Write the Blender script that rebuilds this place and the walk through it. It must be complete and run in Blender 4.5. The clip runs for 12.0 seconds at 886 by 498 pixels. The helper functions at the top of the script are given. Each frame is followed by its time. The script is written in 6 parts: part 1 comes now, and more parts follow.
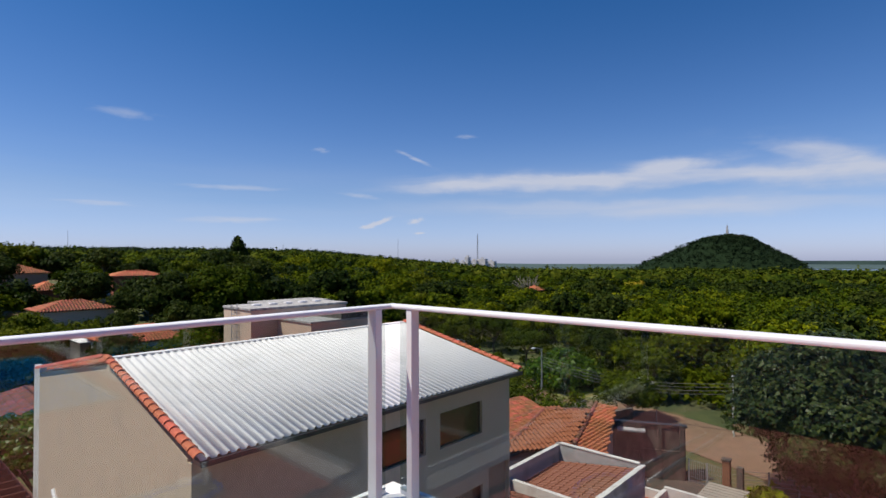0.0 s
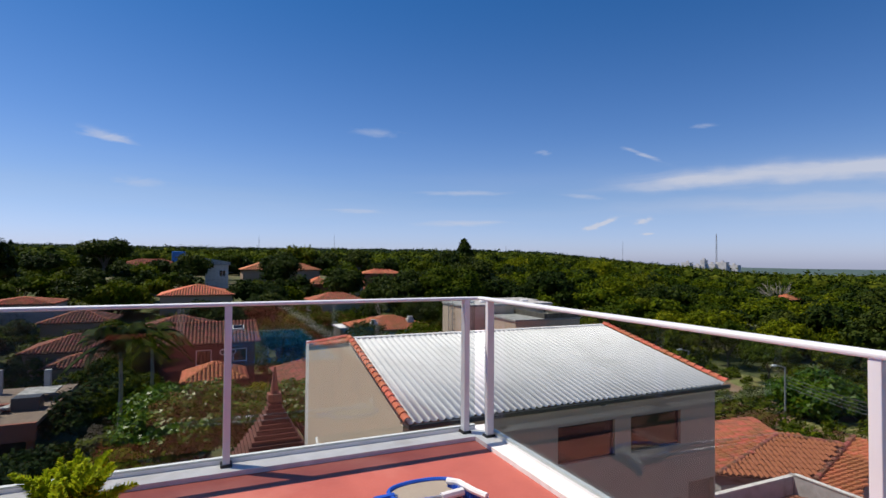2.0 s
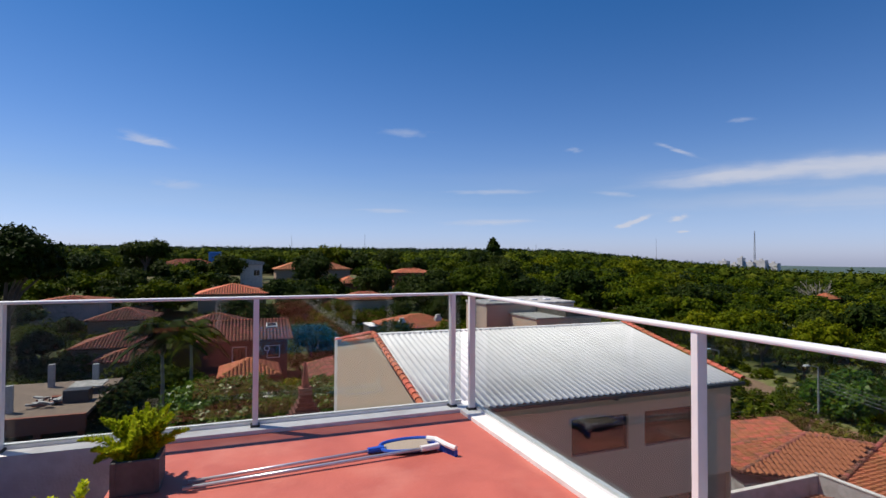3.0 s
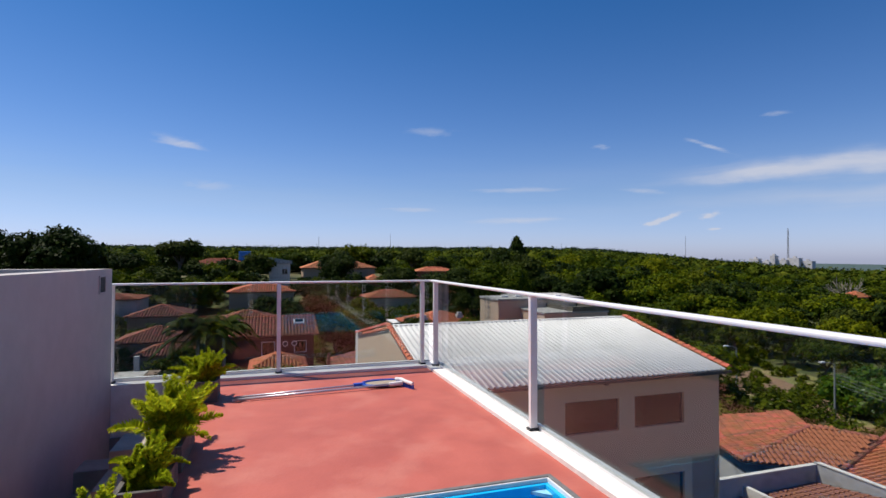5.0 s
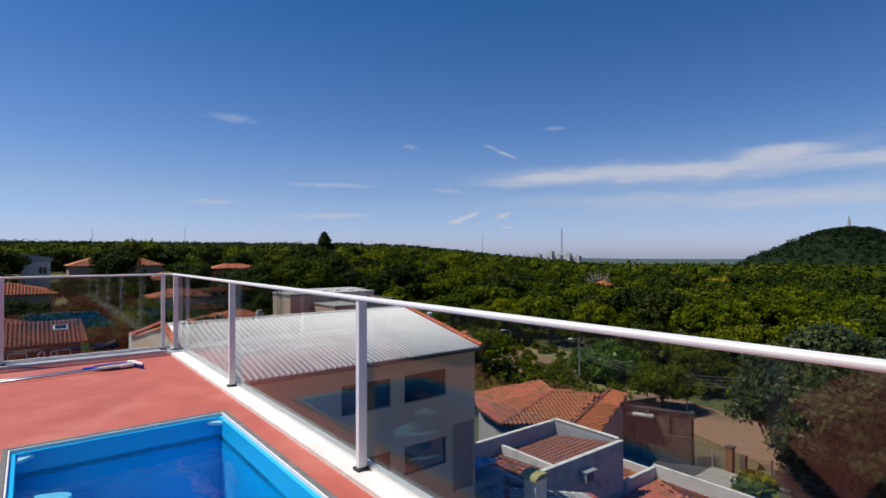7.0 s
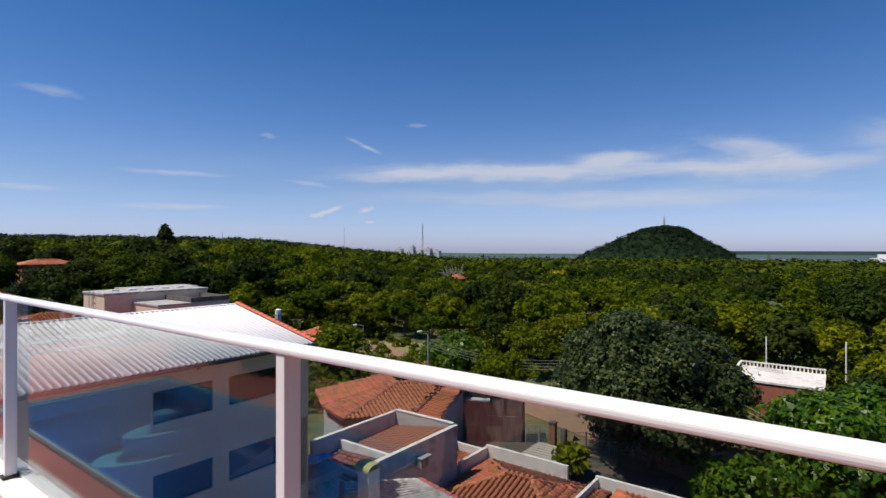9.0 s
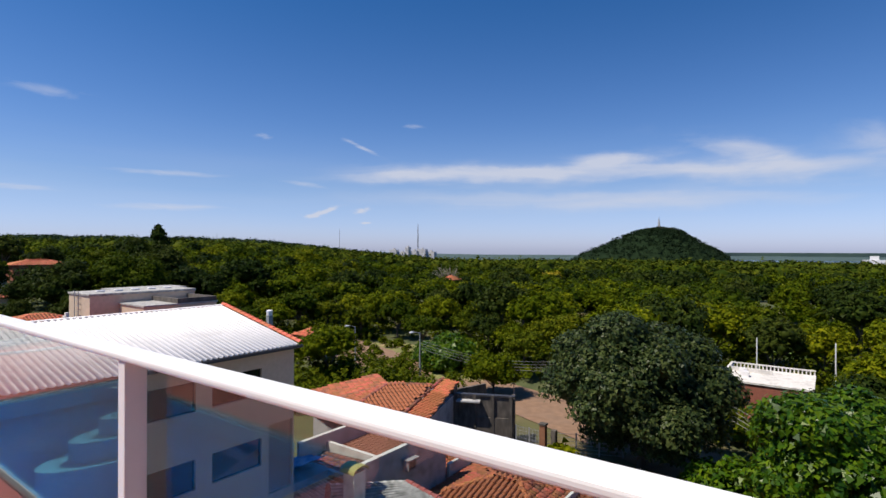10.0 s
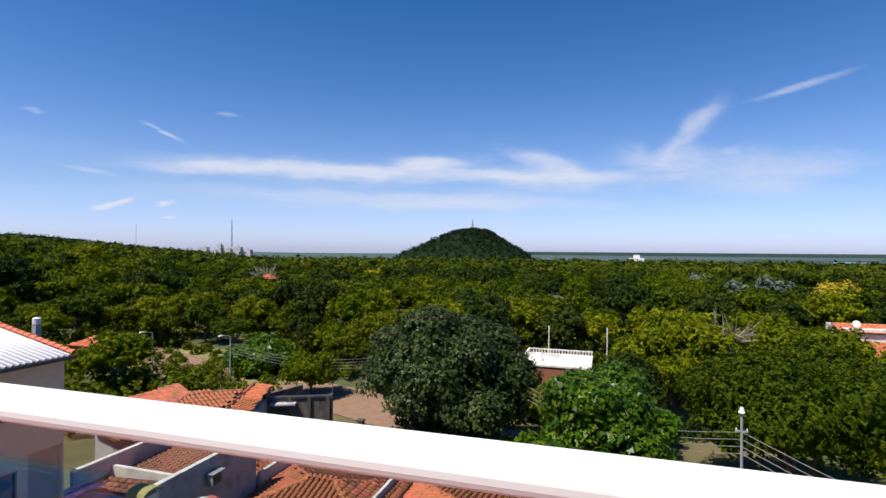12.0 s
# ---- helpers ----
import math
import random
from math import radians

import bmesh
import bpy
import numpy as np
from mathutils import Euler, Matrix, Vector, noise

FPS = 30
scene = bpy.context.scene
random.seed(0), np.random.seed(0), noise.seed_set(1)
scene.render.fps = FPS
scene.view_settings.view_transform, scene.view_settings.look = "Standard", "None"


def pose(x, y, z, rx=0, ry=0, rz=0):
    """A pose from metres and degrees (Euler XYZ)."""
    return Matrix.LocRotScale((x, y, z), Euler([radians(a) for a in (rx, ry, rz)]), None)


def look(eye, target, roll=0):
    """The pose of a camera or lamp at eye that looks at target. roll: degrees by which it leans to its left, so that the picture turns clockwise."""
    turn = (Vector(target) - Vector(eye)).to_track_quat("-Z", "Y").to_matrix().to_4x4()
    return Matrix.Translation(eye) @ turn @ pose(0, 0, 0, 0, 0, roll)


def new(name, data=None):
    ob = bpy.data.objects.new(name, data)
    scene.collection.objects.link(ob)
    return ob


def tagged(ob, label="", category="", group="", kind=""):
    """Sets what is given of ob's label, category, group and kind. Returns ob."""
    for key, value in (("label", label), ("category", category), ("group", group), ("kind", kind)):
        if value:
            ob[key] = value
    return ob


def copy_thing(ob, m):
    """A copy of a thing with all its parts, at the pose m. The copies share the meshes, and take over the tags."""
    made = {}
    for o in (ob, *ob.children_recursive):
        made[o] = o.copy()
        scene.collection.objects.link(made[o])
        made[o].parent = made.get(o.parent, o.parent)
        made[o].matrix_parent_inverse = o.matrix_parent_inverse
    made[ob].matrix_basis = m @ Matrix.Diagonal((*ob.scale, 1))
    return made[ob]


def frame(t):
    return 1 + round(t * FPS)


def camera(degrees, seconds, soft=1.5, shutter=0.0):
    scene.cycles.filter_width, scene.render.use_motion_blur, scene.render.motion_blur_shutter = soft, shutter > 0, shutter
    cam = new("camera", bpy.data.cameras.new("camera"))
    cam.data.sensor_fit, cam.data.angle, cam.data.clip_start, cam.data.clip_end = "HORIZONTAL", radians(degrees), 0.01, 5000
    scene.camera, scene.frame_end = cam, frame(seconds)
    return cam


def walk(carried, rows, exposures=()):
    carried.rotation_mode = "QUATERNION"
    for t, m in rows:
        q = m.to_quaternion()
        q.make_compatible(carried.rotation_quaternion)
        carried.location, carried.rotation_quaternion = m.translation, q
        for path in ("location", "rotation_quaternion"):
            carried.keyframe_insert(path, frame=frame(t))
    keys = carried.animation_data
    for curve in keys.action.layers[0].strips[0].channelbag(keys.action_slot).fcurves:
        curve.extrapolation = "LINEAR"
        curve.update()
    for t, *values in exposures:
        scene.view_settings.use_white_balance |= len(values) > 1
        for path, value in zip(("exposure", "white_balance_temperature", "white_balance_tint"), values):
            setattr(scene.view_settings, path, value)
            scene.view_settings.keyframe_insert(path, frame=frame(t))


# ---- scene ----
cam = camera(80.3, 12.0)
PATH = [
    (0, (-2.001, -2.2, 1.455), (-0.52, -0.856, 1.497), -0.2),
    (0.5, (-1.901, -2.502, 1.476), (-0.619, -0.969, 1.525), 0.2),
    (1, (-1.988, -2.897, 1.508), (-0.877, -1.235, 1.558), 0.4),
    (1.5, (-1.955, -3.264, 1.507), (-1.048, -1.483, 1.553), 0.5),
    (2, (-1.986, -3.738, 1.491), (-1.176, -1.91, 1.538), 0.4),
    (2.5, (-2.005, -4.187, 1.501), (-1.265, -2.329, 1.55), 0.2),
    (3, (-1.962, -4.608, 1.513), (-1.257, -2.737, 1.556), 0.2),
    (3.5, (-2.002, -5.056, 1.494), (-1.339, -3.17, 1.544), 0.4),
    (5.5, (-1.872, -6.938, 1.476), (-1.261, -5.034, 1.512), -0.0),
    (6, (-1.781, -7.416, 1.474), (-1.14, -5.522, 1.511), -0.1),
    (6.5, (-1.661, -7.832, 1.455), (-0.76, -6.047, 1.482), -0.2),
    (7, (-1.615, -8.243, 1.467), (-0.377, -6.673, 1.489), -0.1),
    (7.5, (-1.536, -8.623, 1.481), (-0.024, -7.312, 1.493), -0.4),
    (9.5, (-0.752, -9.375, 1.484), (0.849, -8.176, 1.485), -0.0),
    (10, (-0.643, -9.511, 1.482), (0.967, -8.323, 1.487), 0.1),
    (10.5, (-0.612, -9.733, 1.489), (1.09, -8.681, 1.492), 0.1),
    (11, (-0.507, -9.799, 1.454), (1.29, -8.921, 1.456), 0.1),
    (11.5, (-0.479, -9.777, 1.423), (1.387, -9.057, 1.424), 0.3),
    (12, (-0.452, -9.754, 1.386), (1.458, -9.16, 1.388), 0.4),
]
EXPOSURES = [(0.0, 0.1), (3.5, 0.12), (5.5, 0.12), (6.5, 0.06), (7.5, -0.06), (9.5, 0.16), (10.0, 0.2), (11.0, 0.38), (12.0, 0.45)]
walk(cam, [(t, look(eye, target, roll)) for t, eye, target, roll in PATH], EXPOSURES)

# ---- world, sun, exposure ----
SUN_DIR = Vector((-0.45, 0.32, 1.0)).normalized()
scene.view_settings.exposure = 0.0


def make_world():
    w = bpy.data.worlds.new("sky")
    scene.world = w
    w.use_nodes = True
    nt = w.node_tree
    nt.nodes.clear()
    out = nt.nodes.new("ShaderNodeOutputWorld")
    bg = nt.nodes.new("ShaderNodeBackground")
    sky = nt.nodes.new("ShaderNodeTexSky")
    sky.sky_type = "NISHITA"
    sky.sun_disc = False
    sky.sun_elevation = math.asin(SUN_DIR.z)
    sky.sun_rotation = math.atan2(SUN_DIR.x, SUN_DIR.y)
    sky.altitude = 100
    sky.air_density = 1.0
    sky.dust_density = 0.6
    sky.ozone_density = 3.0
    bg.inputs["Strength"].default_value = SKY_STRENGTH
    tc = nt.nodes.new("ShaderNodeTexCoord")
    sep = nt.nodes.new("ShaderNodeSeparateXYZ")
    nt.links.new(tc.outputs["Generated"], sep.inputs[0])

    def m(op, a, b=None, c=None):
        n = nt.nodes.new("ShaderNodeMath")
        n.operation = op
        for i, v in enumerate((a, b, c)):
            if v is None:
                continue
            if isinstance(v, (int, float)):
                n.inputs[i].default_value = v
            else:
                nt.links.new(v, n.inputs[i])
        return n.outputs[0]
    az = m("ARCTAN2", sep.outputs[1], sep.outputs[0])
    el = m("ARCSINE", sep.outputs[2])

    def noise_at(sa, se, detail, offs, dist=0.0):
        cmb = nt.nodes.new("ShaderNodeCombineXYZ")
        nt.links.new(m("MULTIPLY", az, sa), cmb.inputs[0])
        nt.links.new(m("MULTIPLY", el, se), cmb.inputs[1])
        cmb.inputs[2].default_value = offs
        n = nt.nodes.new("ShaderNodeTexNoise")
        n.inputs["Scale"].default_value = 1.0
        n.inputs["Detail"].default_value = detail
        n.inputs["Roughness"].default_value = 0.55
        n.inputs["Distortion"].default_value = dist
        nt.links.new(cmb.outputs[0], n.inputs["Vector"])
        return n.outputs["Fac"]

    warp = noise_at(11.0, 22.0, 6.0, 33.3)

    def puff(a, e, ra, re, tilt, sa, se, lo, hi, k, offs):
        """A cirrus patch round azimuth a and elevation e, in degrees."""
        da = m("SUBTRACT", az, radians(a))
        de = m("SUBTRACT", m("SUBTRACT", el, radians(e)), m("MULTIPLY", da, tilt))
        de = m("ADD", de, m("MULTIPLY", m("SUBTRACT", warp, 0.5), radians(re * 1.6)))
        q = m("ADD", m("POWER", m("ABSOLUTE", m("DIVIDE", da, radians(ra))), 2.0),
              m("POWER", m("ABSOLUTE", m("DIVIDE", de, radians(re))), 2.0))
        g = m("EXPONENT", m("MULTIPLY", q, -1.0))
        n = noise_at(sa, se, 5.0, offs, 0.6)
        r = m("SUBTRACT", m("ADD", n, m("MULTIPLY", g, 0.5)), lo)
        r = m("DIVIDE", r, hi - lo)
        r = m("MINIMUM", m("MAXIMUM", r, 0.0), 1.0)
        return m("MULTIPLY", m("MULTIPLY", r, m("MINIMUM", m("MULTIPLY", g, 1.6), 1.0)), k)
    total = None
    for spec in CLOUDS:
        p = puff(*spec)
        total = p if total is None else m("ADD", total, p)
    low = m("MULTIPLY", m("EXPONENT", m("MULTIPLY", m("POWER", m("ABSOLUTE", m("DIVIDE", m("SUBTRACT", el, radians(5)), radians(4.5))), 2.0), -1.0)), noise_at(2.0, 18.0, 4.0, 7.7))
    total = m("MINIMUM", m("ADD", total, m("MULTIPLY", low, 0.3)), 0.85)
    mix = nt.nodes.new("ShaderNodeMix")
    mix.data_type = "RGBA"
    nt.links.new(total, mix.inputs[0])
    grade = nt.nodes.new("ShaderNodeMix")
    grade.data_type = "RGBA"
    grade.blend_type = "MULTIPLY"
    grade.inputs[0].default_value = 1.0
    nt.links.new(sky.outputs[0], grade.inputs[6])
    hr = nt.nodes.new("ShaderNodeMapRange")
    hr.inputs["From Min"].default_value = 0.0
    hr.inputs["From Max"].default_value = 0.55
    hr.interpolation_type = "SMOOTHSTEP"
    nt.links.new(el, hr.inputs["Value"])
    hz = nt.nodes.new("ShaderNodeMix")
    hz.data_type = "RGBA"
    nt.links.new(hr.outputs[0], hz.inputs[0])
    hz.inputs[6].default_value = SKY_LOW
    hz.inputs[7].default_value = SKY_HIGH
    lr = nt.nodes.new("ShaderNodeMapRange")
    lr.inputs["From Min"].default_value = -0.02
    lr.inputs["From Max"].default_value = 0.13
    lr.interpolation_type = "SMOOTHSTEP"
    nt.links.new(el, lr.inputs["Value"])
    lz = nt.nodes.new("ShaderNodeMix")
    lz.data_type = "RGBA"
    nt.links.new(lr.outputs[0], lz.inputs[0])
    lz.inputs[6].default_value = SKY_HORIZON
    nt.links.new(hz.outputs[2], lz.inputs[7])
    nt.links.new(lz.outputs[2], grade.inputs[7])
    nt.links.new(grade.outputs[2], mix.inputs[6])
    mix.inputs[7].default_value = CLOUD_COLOR
    nt.links.new(mix.outputs[2], bg.inputs["Color"])
    nt.links.new(bg.outputs[0], out.inputs[0])


SKY_STRENGTH = 0.083
SKY_HORIZON = (1.05, 1.15, 1.9, 1)
SKY_LOW = (0.81, 0.96, 1.33, 1)
SKY_HIGH = (0.205, 0.63, 1.06, 1)
CLOUD_COLOR = (6.5, 6.8, 7.9, 1)
# azimuth, elevation, half widths, tilt, noise scales, thresholds, strength, seed
CLOUDS = [
    (33, 8.2, 12, 1.0, 0.03, 5, 40, 0.46, 1.12, 0.8, 1.3),
    (42, 7.9, 7, 0.7, -0.02, 7, 40, 0.54, 1.15, 0.6, 2.3),
    (18.0, 9.4, 4.5, 0.8, -0.03, 9, 40, 0.50, 1.1, 0.8, 3.1),
    (18, 8.1, 15, 0.9, 0.03, 6, 34, 0.50, 1.15, 0.75, 23.1),
    (7, 9.6, 5.0, 1.0, 0.24, 9, 34, 0.50, 1.1, 0.7, 24.2),
    (4, 7.6, 10, 1.3, 0.02, 6, 28, 0.50, 1.2, 0.7, 25.3),
    (20, 5.3, 22, 1.0, 0.02, 4, 36, 0.50, 1.2, 0.6, 4.7),
    (-6, 8.8, 6, 2.0, 0.1, 8, 26, 0.62, 1.25, 0.65, 21.1),
    (-14, 7.5, 9, 2.4, 0.0, 6, 24, 0.62, 1.25, 0.6, 22.1),
    (-8.3, 12.2, 2.6, 1.3, -0.72, 14, 26, 0.52, 1.1, 0.6, 5.2),
    (-17.5, 14.8, 4.2, 0.4, -0.18, 10, 70, 0.60, 1.1, 0.55, 6.4),
    (45.3, 11.0, 2.0, 0.25, 0.42, 20, 110, 0.62, 1.1, 0.6, 8.4),
    (39.8, 13.2, 1.2, 0.25, 0.0, 24, 110, 0.64, 1.1, 0.35, 9.9),
    (99, 11.2, 2.4, 0.5, 0.14, 20, 80, 0.60, 1.1, 0.65, 9.4),
    (96, 7.3, 2.6, 0.5, 0.05, 20, 80, 0.64, 1.1, 0.3, 17.9),
    (73.5, 13.6, 3.0, 0.6, 0.03, 18, 70, 0.66, 1.2, 0.4, 10.4),
    (55.4, 11.6, 1.0, 0.3, 0.05, 50, 120, 0.64, 1.1, 0.4, 11.4),
    (49.2, 4.1, 1.5, 0.24, -0.32, 60, 140, 0.5, 0.85, 0.95, 12.4),
    (50.6, 3.6, 0.8, 0.18, 0.0, 80, 160, 0.56, 0.9, 0.8, 13.4),
    (45.2, 4.2, 0.8, 0.32, -0.2, 80, 160, 0.52, 0.9, 0.8, 14.4),
    (44.8, 2.9, 0.6, 0.12, 0.0, 80, 160, 0.56, 0.9, 0.75, 15.4),
    (64, 7.4, 6.0, 0.3, 0.0, 16, 110, 0.62, 1.1, 0.45, 16.4),
    (51, 6.9, 2.6, 0.28, 0.12, 20, 100, 0.62, 1.15, 0.4, 18.4),
    (76, 5.4, 3.0, 0.3, 0.0, 16, 110, 0.62, 1.1, 0.45, 26.4),
    (64, 4.1, 5.0, 0.4, 0.0, 12, 90, 0.62, 1.1, 0.5, 27.4),
]
make_world()
sun = new("sun", bpy.data.lights.new("sun", "SUN"))
sun.data.energy = 5.0
sun.data.angle = radians(0.5)
sun.data.color = (1.0, 0.91, 0.78)
sun.matrix_world = look(SUN_DIR * 100, (0, 0, 0))


# ---- materials ----
def mat(name, color, color2=None, rough=0.7, scale=4.0, big=0.4, bump=0.2, bscale=None, metal=0.0, obj_var=0.0,
        island_var=0.0, spec=0.5, stain=None, stain_amount=0.0, stretch=(1, 1, 1)):
    """A surface with grain, broad mottling, relief and wear."""
    m = bpy.data.materials.new(name)
    m.use_nodes = True
    nt = m.node_tree
    b = nt.nodes["Principled BSDF"]
    b.inputs["Roughness"].default_value = rough
    b.inputs["Metallic"].default_value = metal
    b.inputs["Specular IOR Level"].default_value = spec
    c1 = (*color, 1)
    c2 = (*(color2 or tuple(v * 0.8 for v in color)), 1)
    tc = nt.nodes.new("ShaderNodeTexCoord")
    mp = nt.nodes.new("ShaderNodeMapping")
    mp.inputs["Scale"].default_value = stretch
    nt.links.new(tc.outputs["Object"], mp.inputs[0])

    def tex(sc, det=6.0):
        n = nt.nodes.new("ShaderNodeTexNoise")
        n.inputs["Scale"].default_value = sc
        n.inputs["Detail"].default_value = det
        nt.links.new(mp.outputs[0], n.inputs["Vector"])
        return n

    def ramp(src, lo, hi):
        r = nt.nodes.new("ShaderNodeMapRange")
        r.inputs["From Min"].default_value = lo
        r.inputs["From Max"].default_value = hi
        nt.links.new(src, r.inputs["Value"])
        return r.outputs["Result"]

    def mixc(fac, a, bb, blend="MIX"):
        x = nt.nodes.new("ShaderNodeMix")
        x.data_type = "RGBA"
        x.blend_type = blend
        if isinstance(fac, float):
            x.inputs[0].default_value = fac
        else:
            nt.links.new(fac, x.inputs[0])
        for i, v in ((6, a), (7, bb)):
            if isinstance(v, tuple):
                x.inputs[i].default_value = v
            else:
                nt.links.new(v, x.inputs[i])
        return x.outputs[2]
    fine, broad = tex(scale), tex(big, 4.0)
    col = mixc(ramp(fine.outputs["Fac"], 0.35, 0.65), c1, c2)
    col = mixc(ramp(broad.outputs["Fac"], 0.35, 0.7), col, mixc(0.5, col, c2))
    if stain:
        n = tex(big * 3.3, 8.0)
        f = nt.nodes.new("ShaderNodeMath")
        f.operation = "MULTIPLY"
        nt.links.new(ramp(n.outputs["Fac"], 0.5, 0.68), f.inputs[0])
        f.inputs[1].default_value = stain_amount
        col = mixc(f.outputs[0], col, (*stain, 1))
    for amount, kind in ((obj_var, "o"), (island_var, "i")):
        if amount:
            if kind == "o":
                src = nt.nodes.new("ShaderNodeObjectInfo").outputs["Random"]
            else:
                src = nt.nodes.new("ShaderNodeNewGeometry").outputs["Random Per Island"]
            hsv = nt.nodes.new("ShaderNodeHueSaturation")
            mr = nt.nodes.new("ShaderNodeMapRange")
            mr.inputs["To Min"].default_value = 1 - amount
            mr.inputs["To Max"].default_value = 1 + amount
            nt.links.new(src, mr.inputs["Value"])
            nt.links.new(mr.outputs[0], hsv.inputs["Value"])
            mh = nt.nodes.new("ShaderNodeMapRange")
            mh.inputs["To Min"].default_value = 0.5 + 0.06 * amount
            mh.inputs["To Max"].default_value = 0.5 - 0.06 * amount
            nt.links.new(src, mh.inputs["Value"])
            nt.links.new(mh.outputs[0], hsv.inputs["Hue"])
            nt.links.new(col, hsv.inputs["Color"])
            col = hsv.outputs[0]
    nt.links.new(col, b.inputs["Base Color"])
    if bump:
        bn = nt.nodes.new("ShaderNodeBump")
        bn.inputs["Strength"].default_value = bump
        bn.inputs["Distance"].default_value = 0.02
        n = tex(bscale or scale * 3)
        nt.links.new(n.outputs["Fac"], bn.inputs["Height"])
        nt.links.new(bn.outputs[0], b.inputs["Normal"])
    return m


def leaf_mat(name, color, color2, rough=0.5, obj_var=0.25, island_var=0.35, trans=0.25, spec=0.03):
    m = mat(name, color, color2, rough, 0.9, 0.15, 0.0, obj_var=obj_var, island_var=island_var, spec=spec)
    nt = m.node_tree
    b = nt.nodes["Principled BSDF"]
    out = nt.nodes["Material Output"]
    t = nt.nodes.new("ShaderNodeBsdfTranslucent")
    nt.links.new(b.inputs["Base Color"].links[0].from_socket, t.inputs["Color"])
    mx = nt.nodes.new("ShaderNodeMixShader")
    mx.inputs[0].default_value = trans
    nt.links.new(b.outputs[0], mx.inputs[1])
    nt.links.new(t.outputs[0], mx.inputs[2])
    nt.links.new(mx.outputs[0], out.inputs["Surface"])
    return m


def glass_mat(name, tint, ior=1.5, rough=0.0, wave=0.0, wave_scale=2.0):
    """Clear sheet: what passes through is tinted, Fresnel sets the mirror part."""
    m = bpy.data.materials.new(name)
    m.use_nodes = True
    nt = m.node_tree
    nt.nodes.remove(nt.nodes["Principled BSDF"])
    out = nt.nodes["Material Output"]
    t = nt.nodes.new("ShaderNodeBsdfTransparent")
    t.inputs["Color"].default_value = (*tint, 1)
    g = nt.nodes.new("ShaderNodeBsdfGlossy")
    g.inputs["Roughness"].default_value = rough
    f0 = ((ior - 1) / (ior + 1)) ** 2
    f = nt.nodes.new("ShaderNodeLayerWeight")
    f.inputs["Blend"].default_value = 0.5
    p5 = nt.nodes.new("ShaderNodeMath")
    p5.operation = "POWER"
    p5.inputs[1].default_value = 5.0
    nt.links.new(f.outputs["Facing"], p5.inputs[0])
    sc = nt.nodes.new("ShaderNodeMath")
    sc.operation = "MULTIPLY_ADD"
    sc.inputs[1].default_value = 1 - f0
    sc.inputs[2].default_value = f0
    nt.links.new(p5.outputs[0], sc.inputs[0])
    mx = nt.nodes.new("ShaderNodeMixShader")
    if wave:
        bn = nt.nodes.new("ShaderNodeBump")
        bn.inputs["Strength"].default_value = wave
        bn.inputs["Distance"].default_value = 0.05
        n = nt.nodes.new("ShaderNodeTexNoise")
        n.inputs["Scale"].default_value = wave_scale
        tc = nt.nodes.new("ShaderNodeTexCoord")
        nt.links.new(tc.outputs["Object"], n.inputs["Vector"])
        nt.links.new(n.outputs["Fac"], bn.inputs["Height"])
        nt.links.new(bn.outputs[0], g.inputs["Normal"])
        nt.links.new(bn.outputs[0], f.inputs["Normal"])
    nt.links.new(sc.outputs[0], mx.inputs[0])
    nt.links.new(t.outputs[0], mx.inputs[1])
    nt.links.new(g.outputs[0], mx.inputs[2])
    nt.links.new(mx.outputs[0], out.inputs["Surface"])
    return m


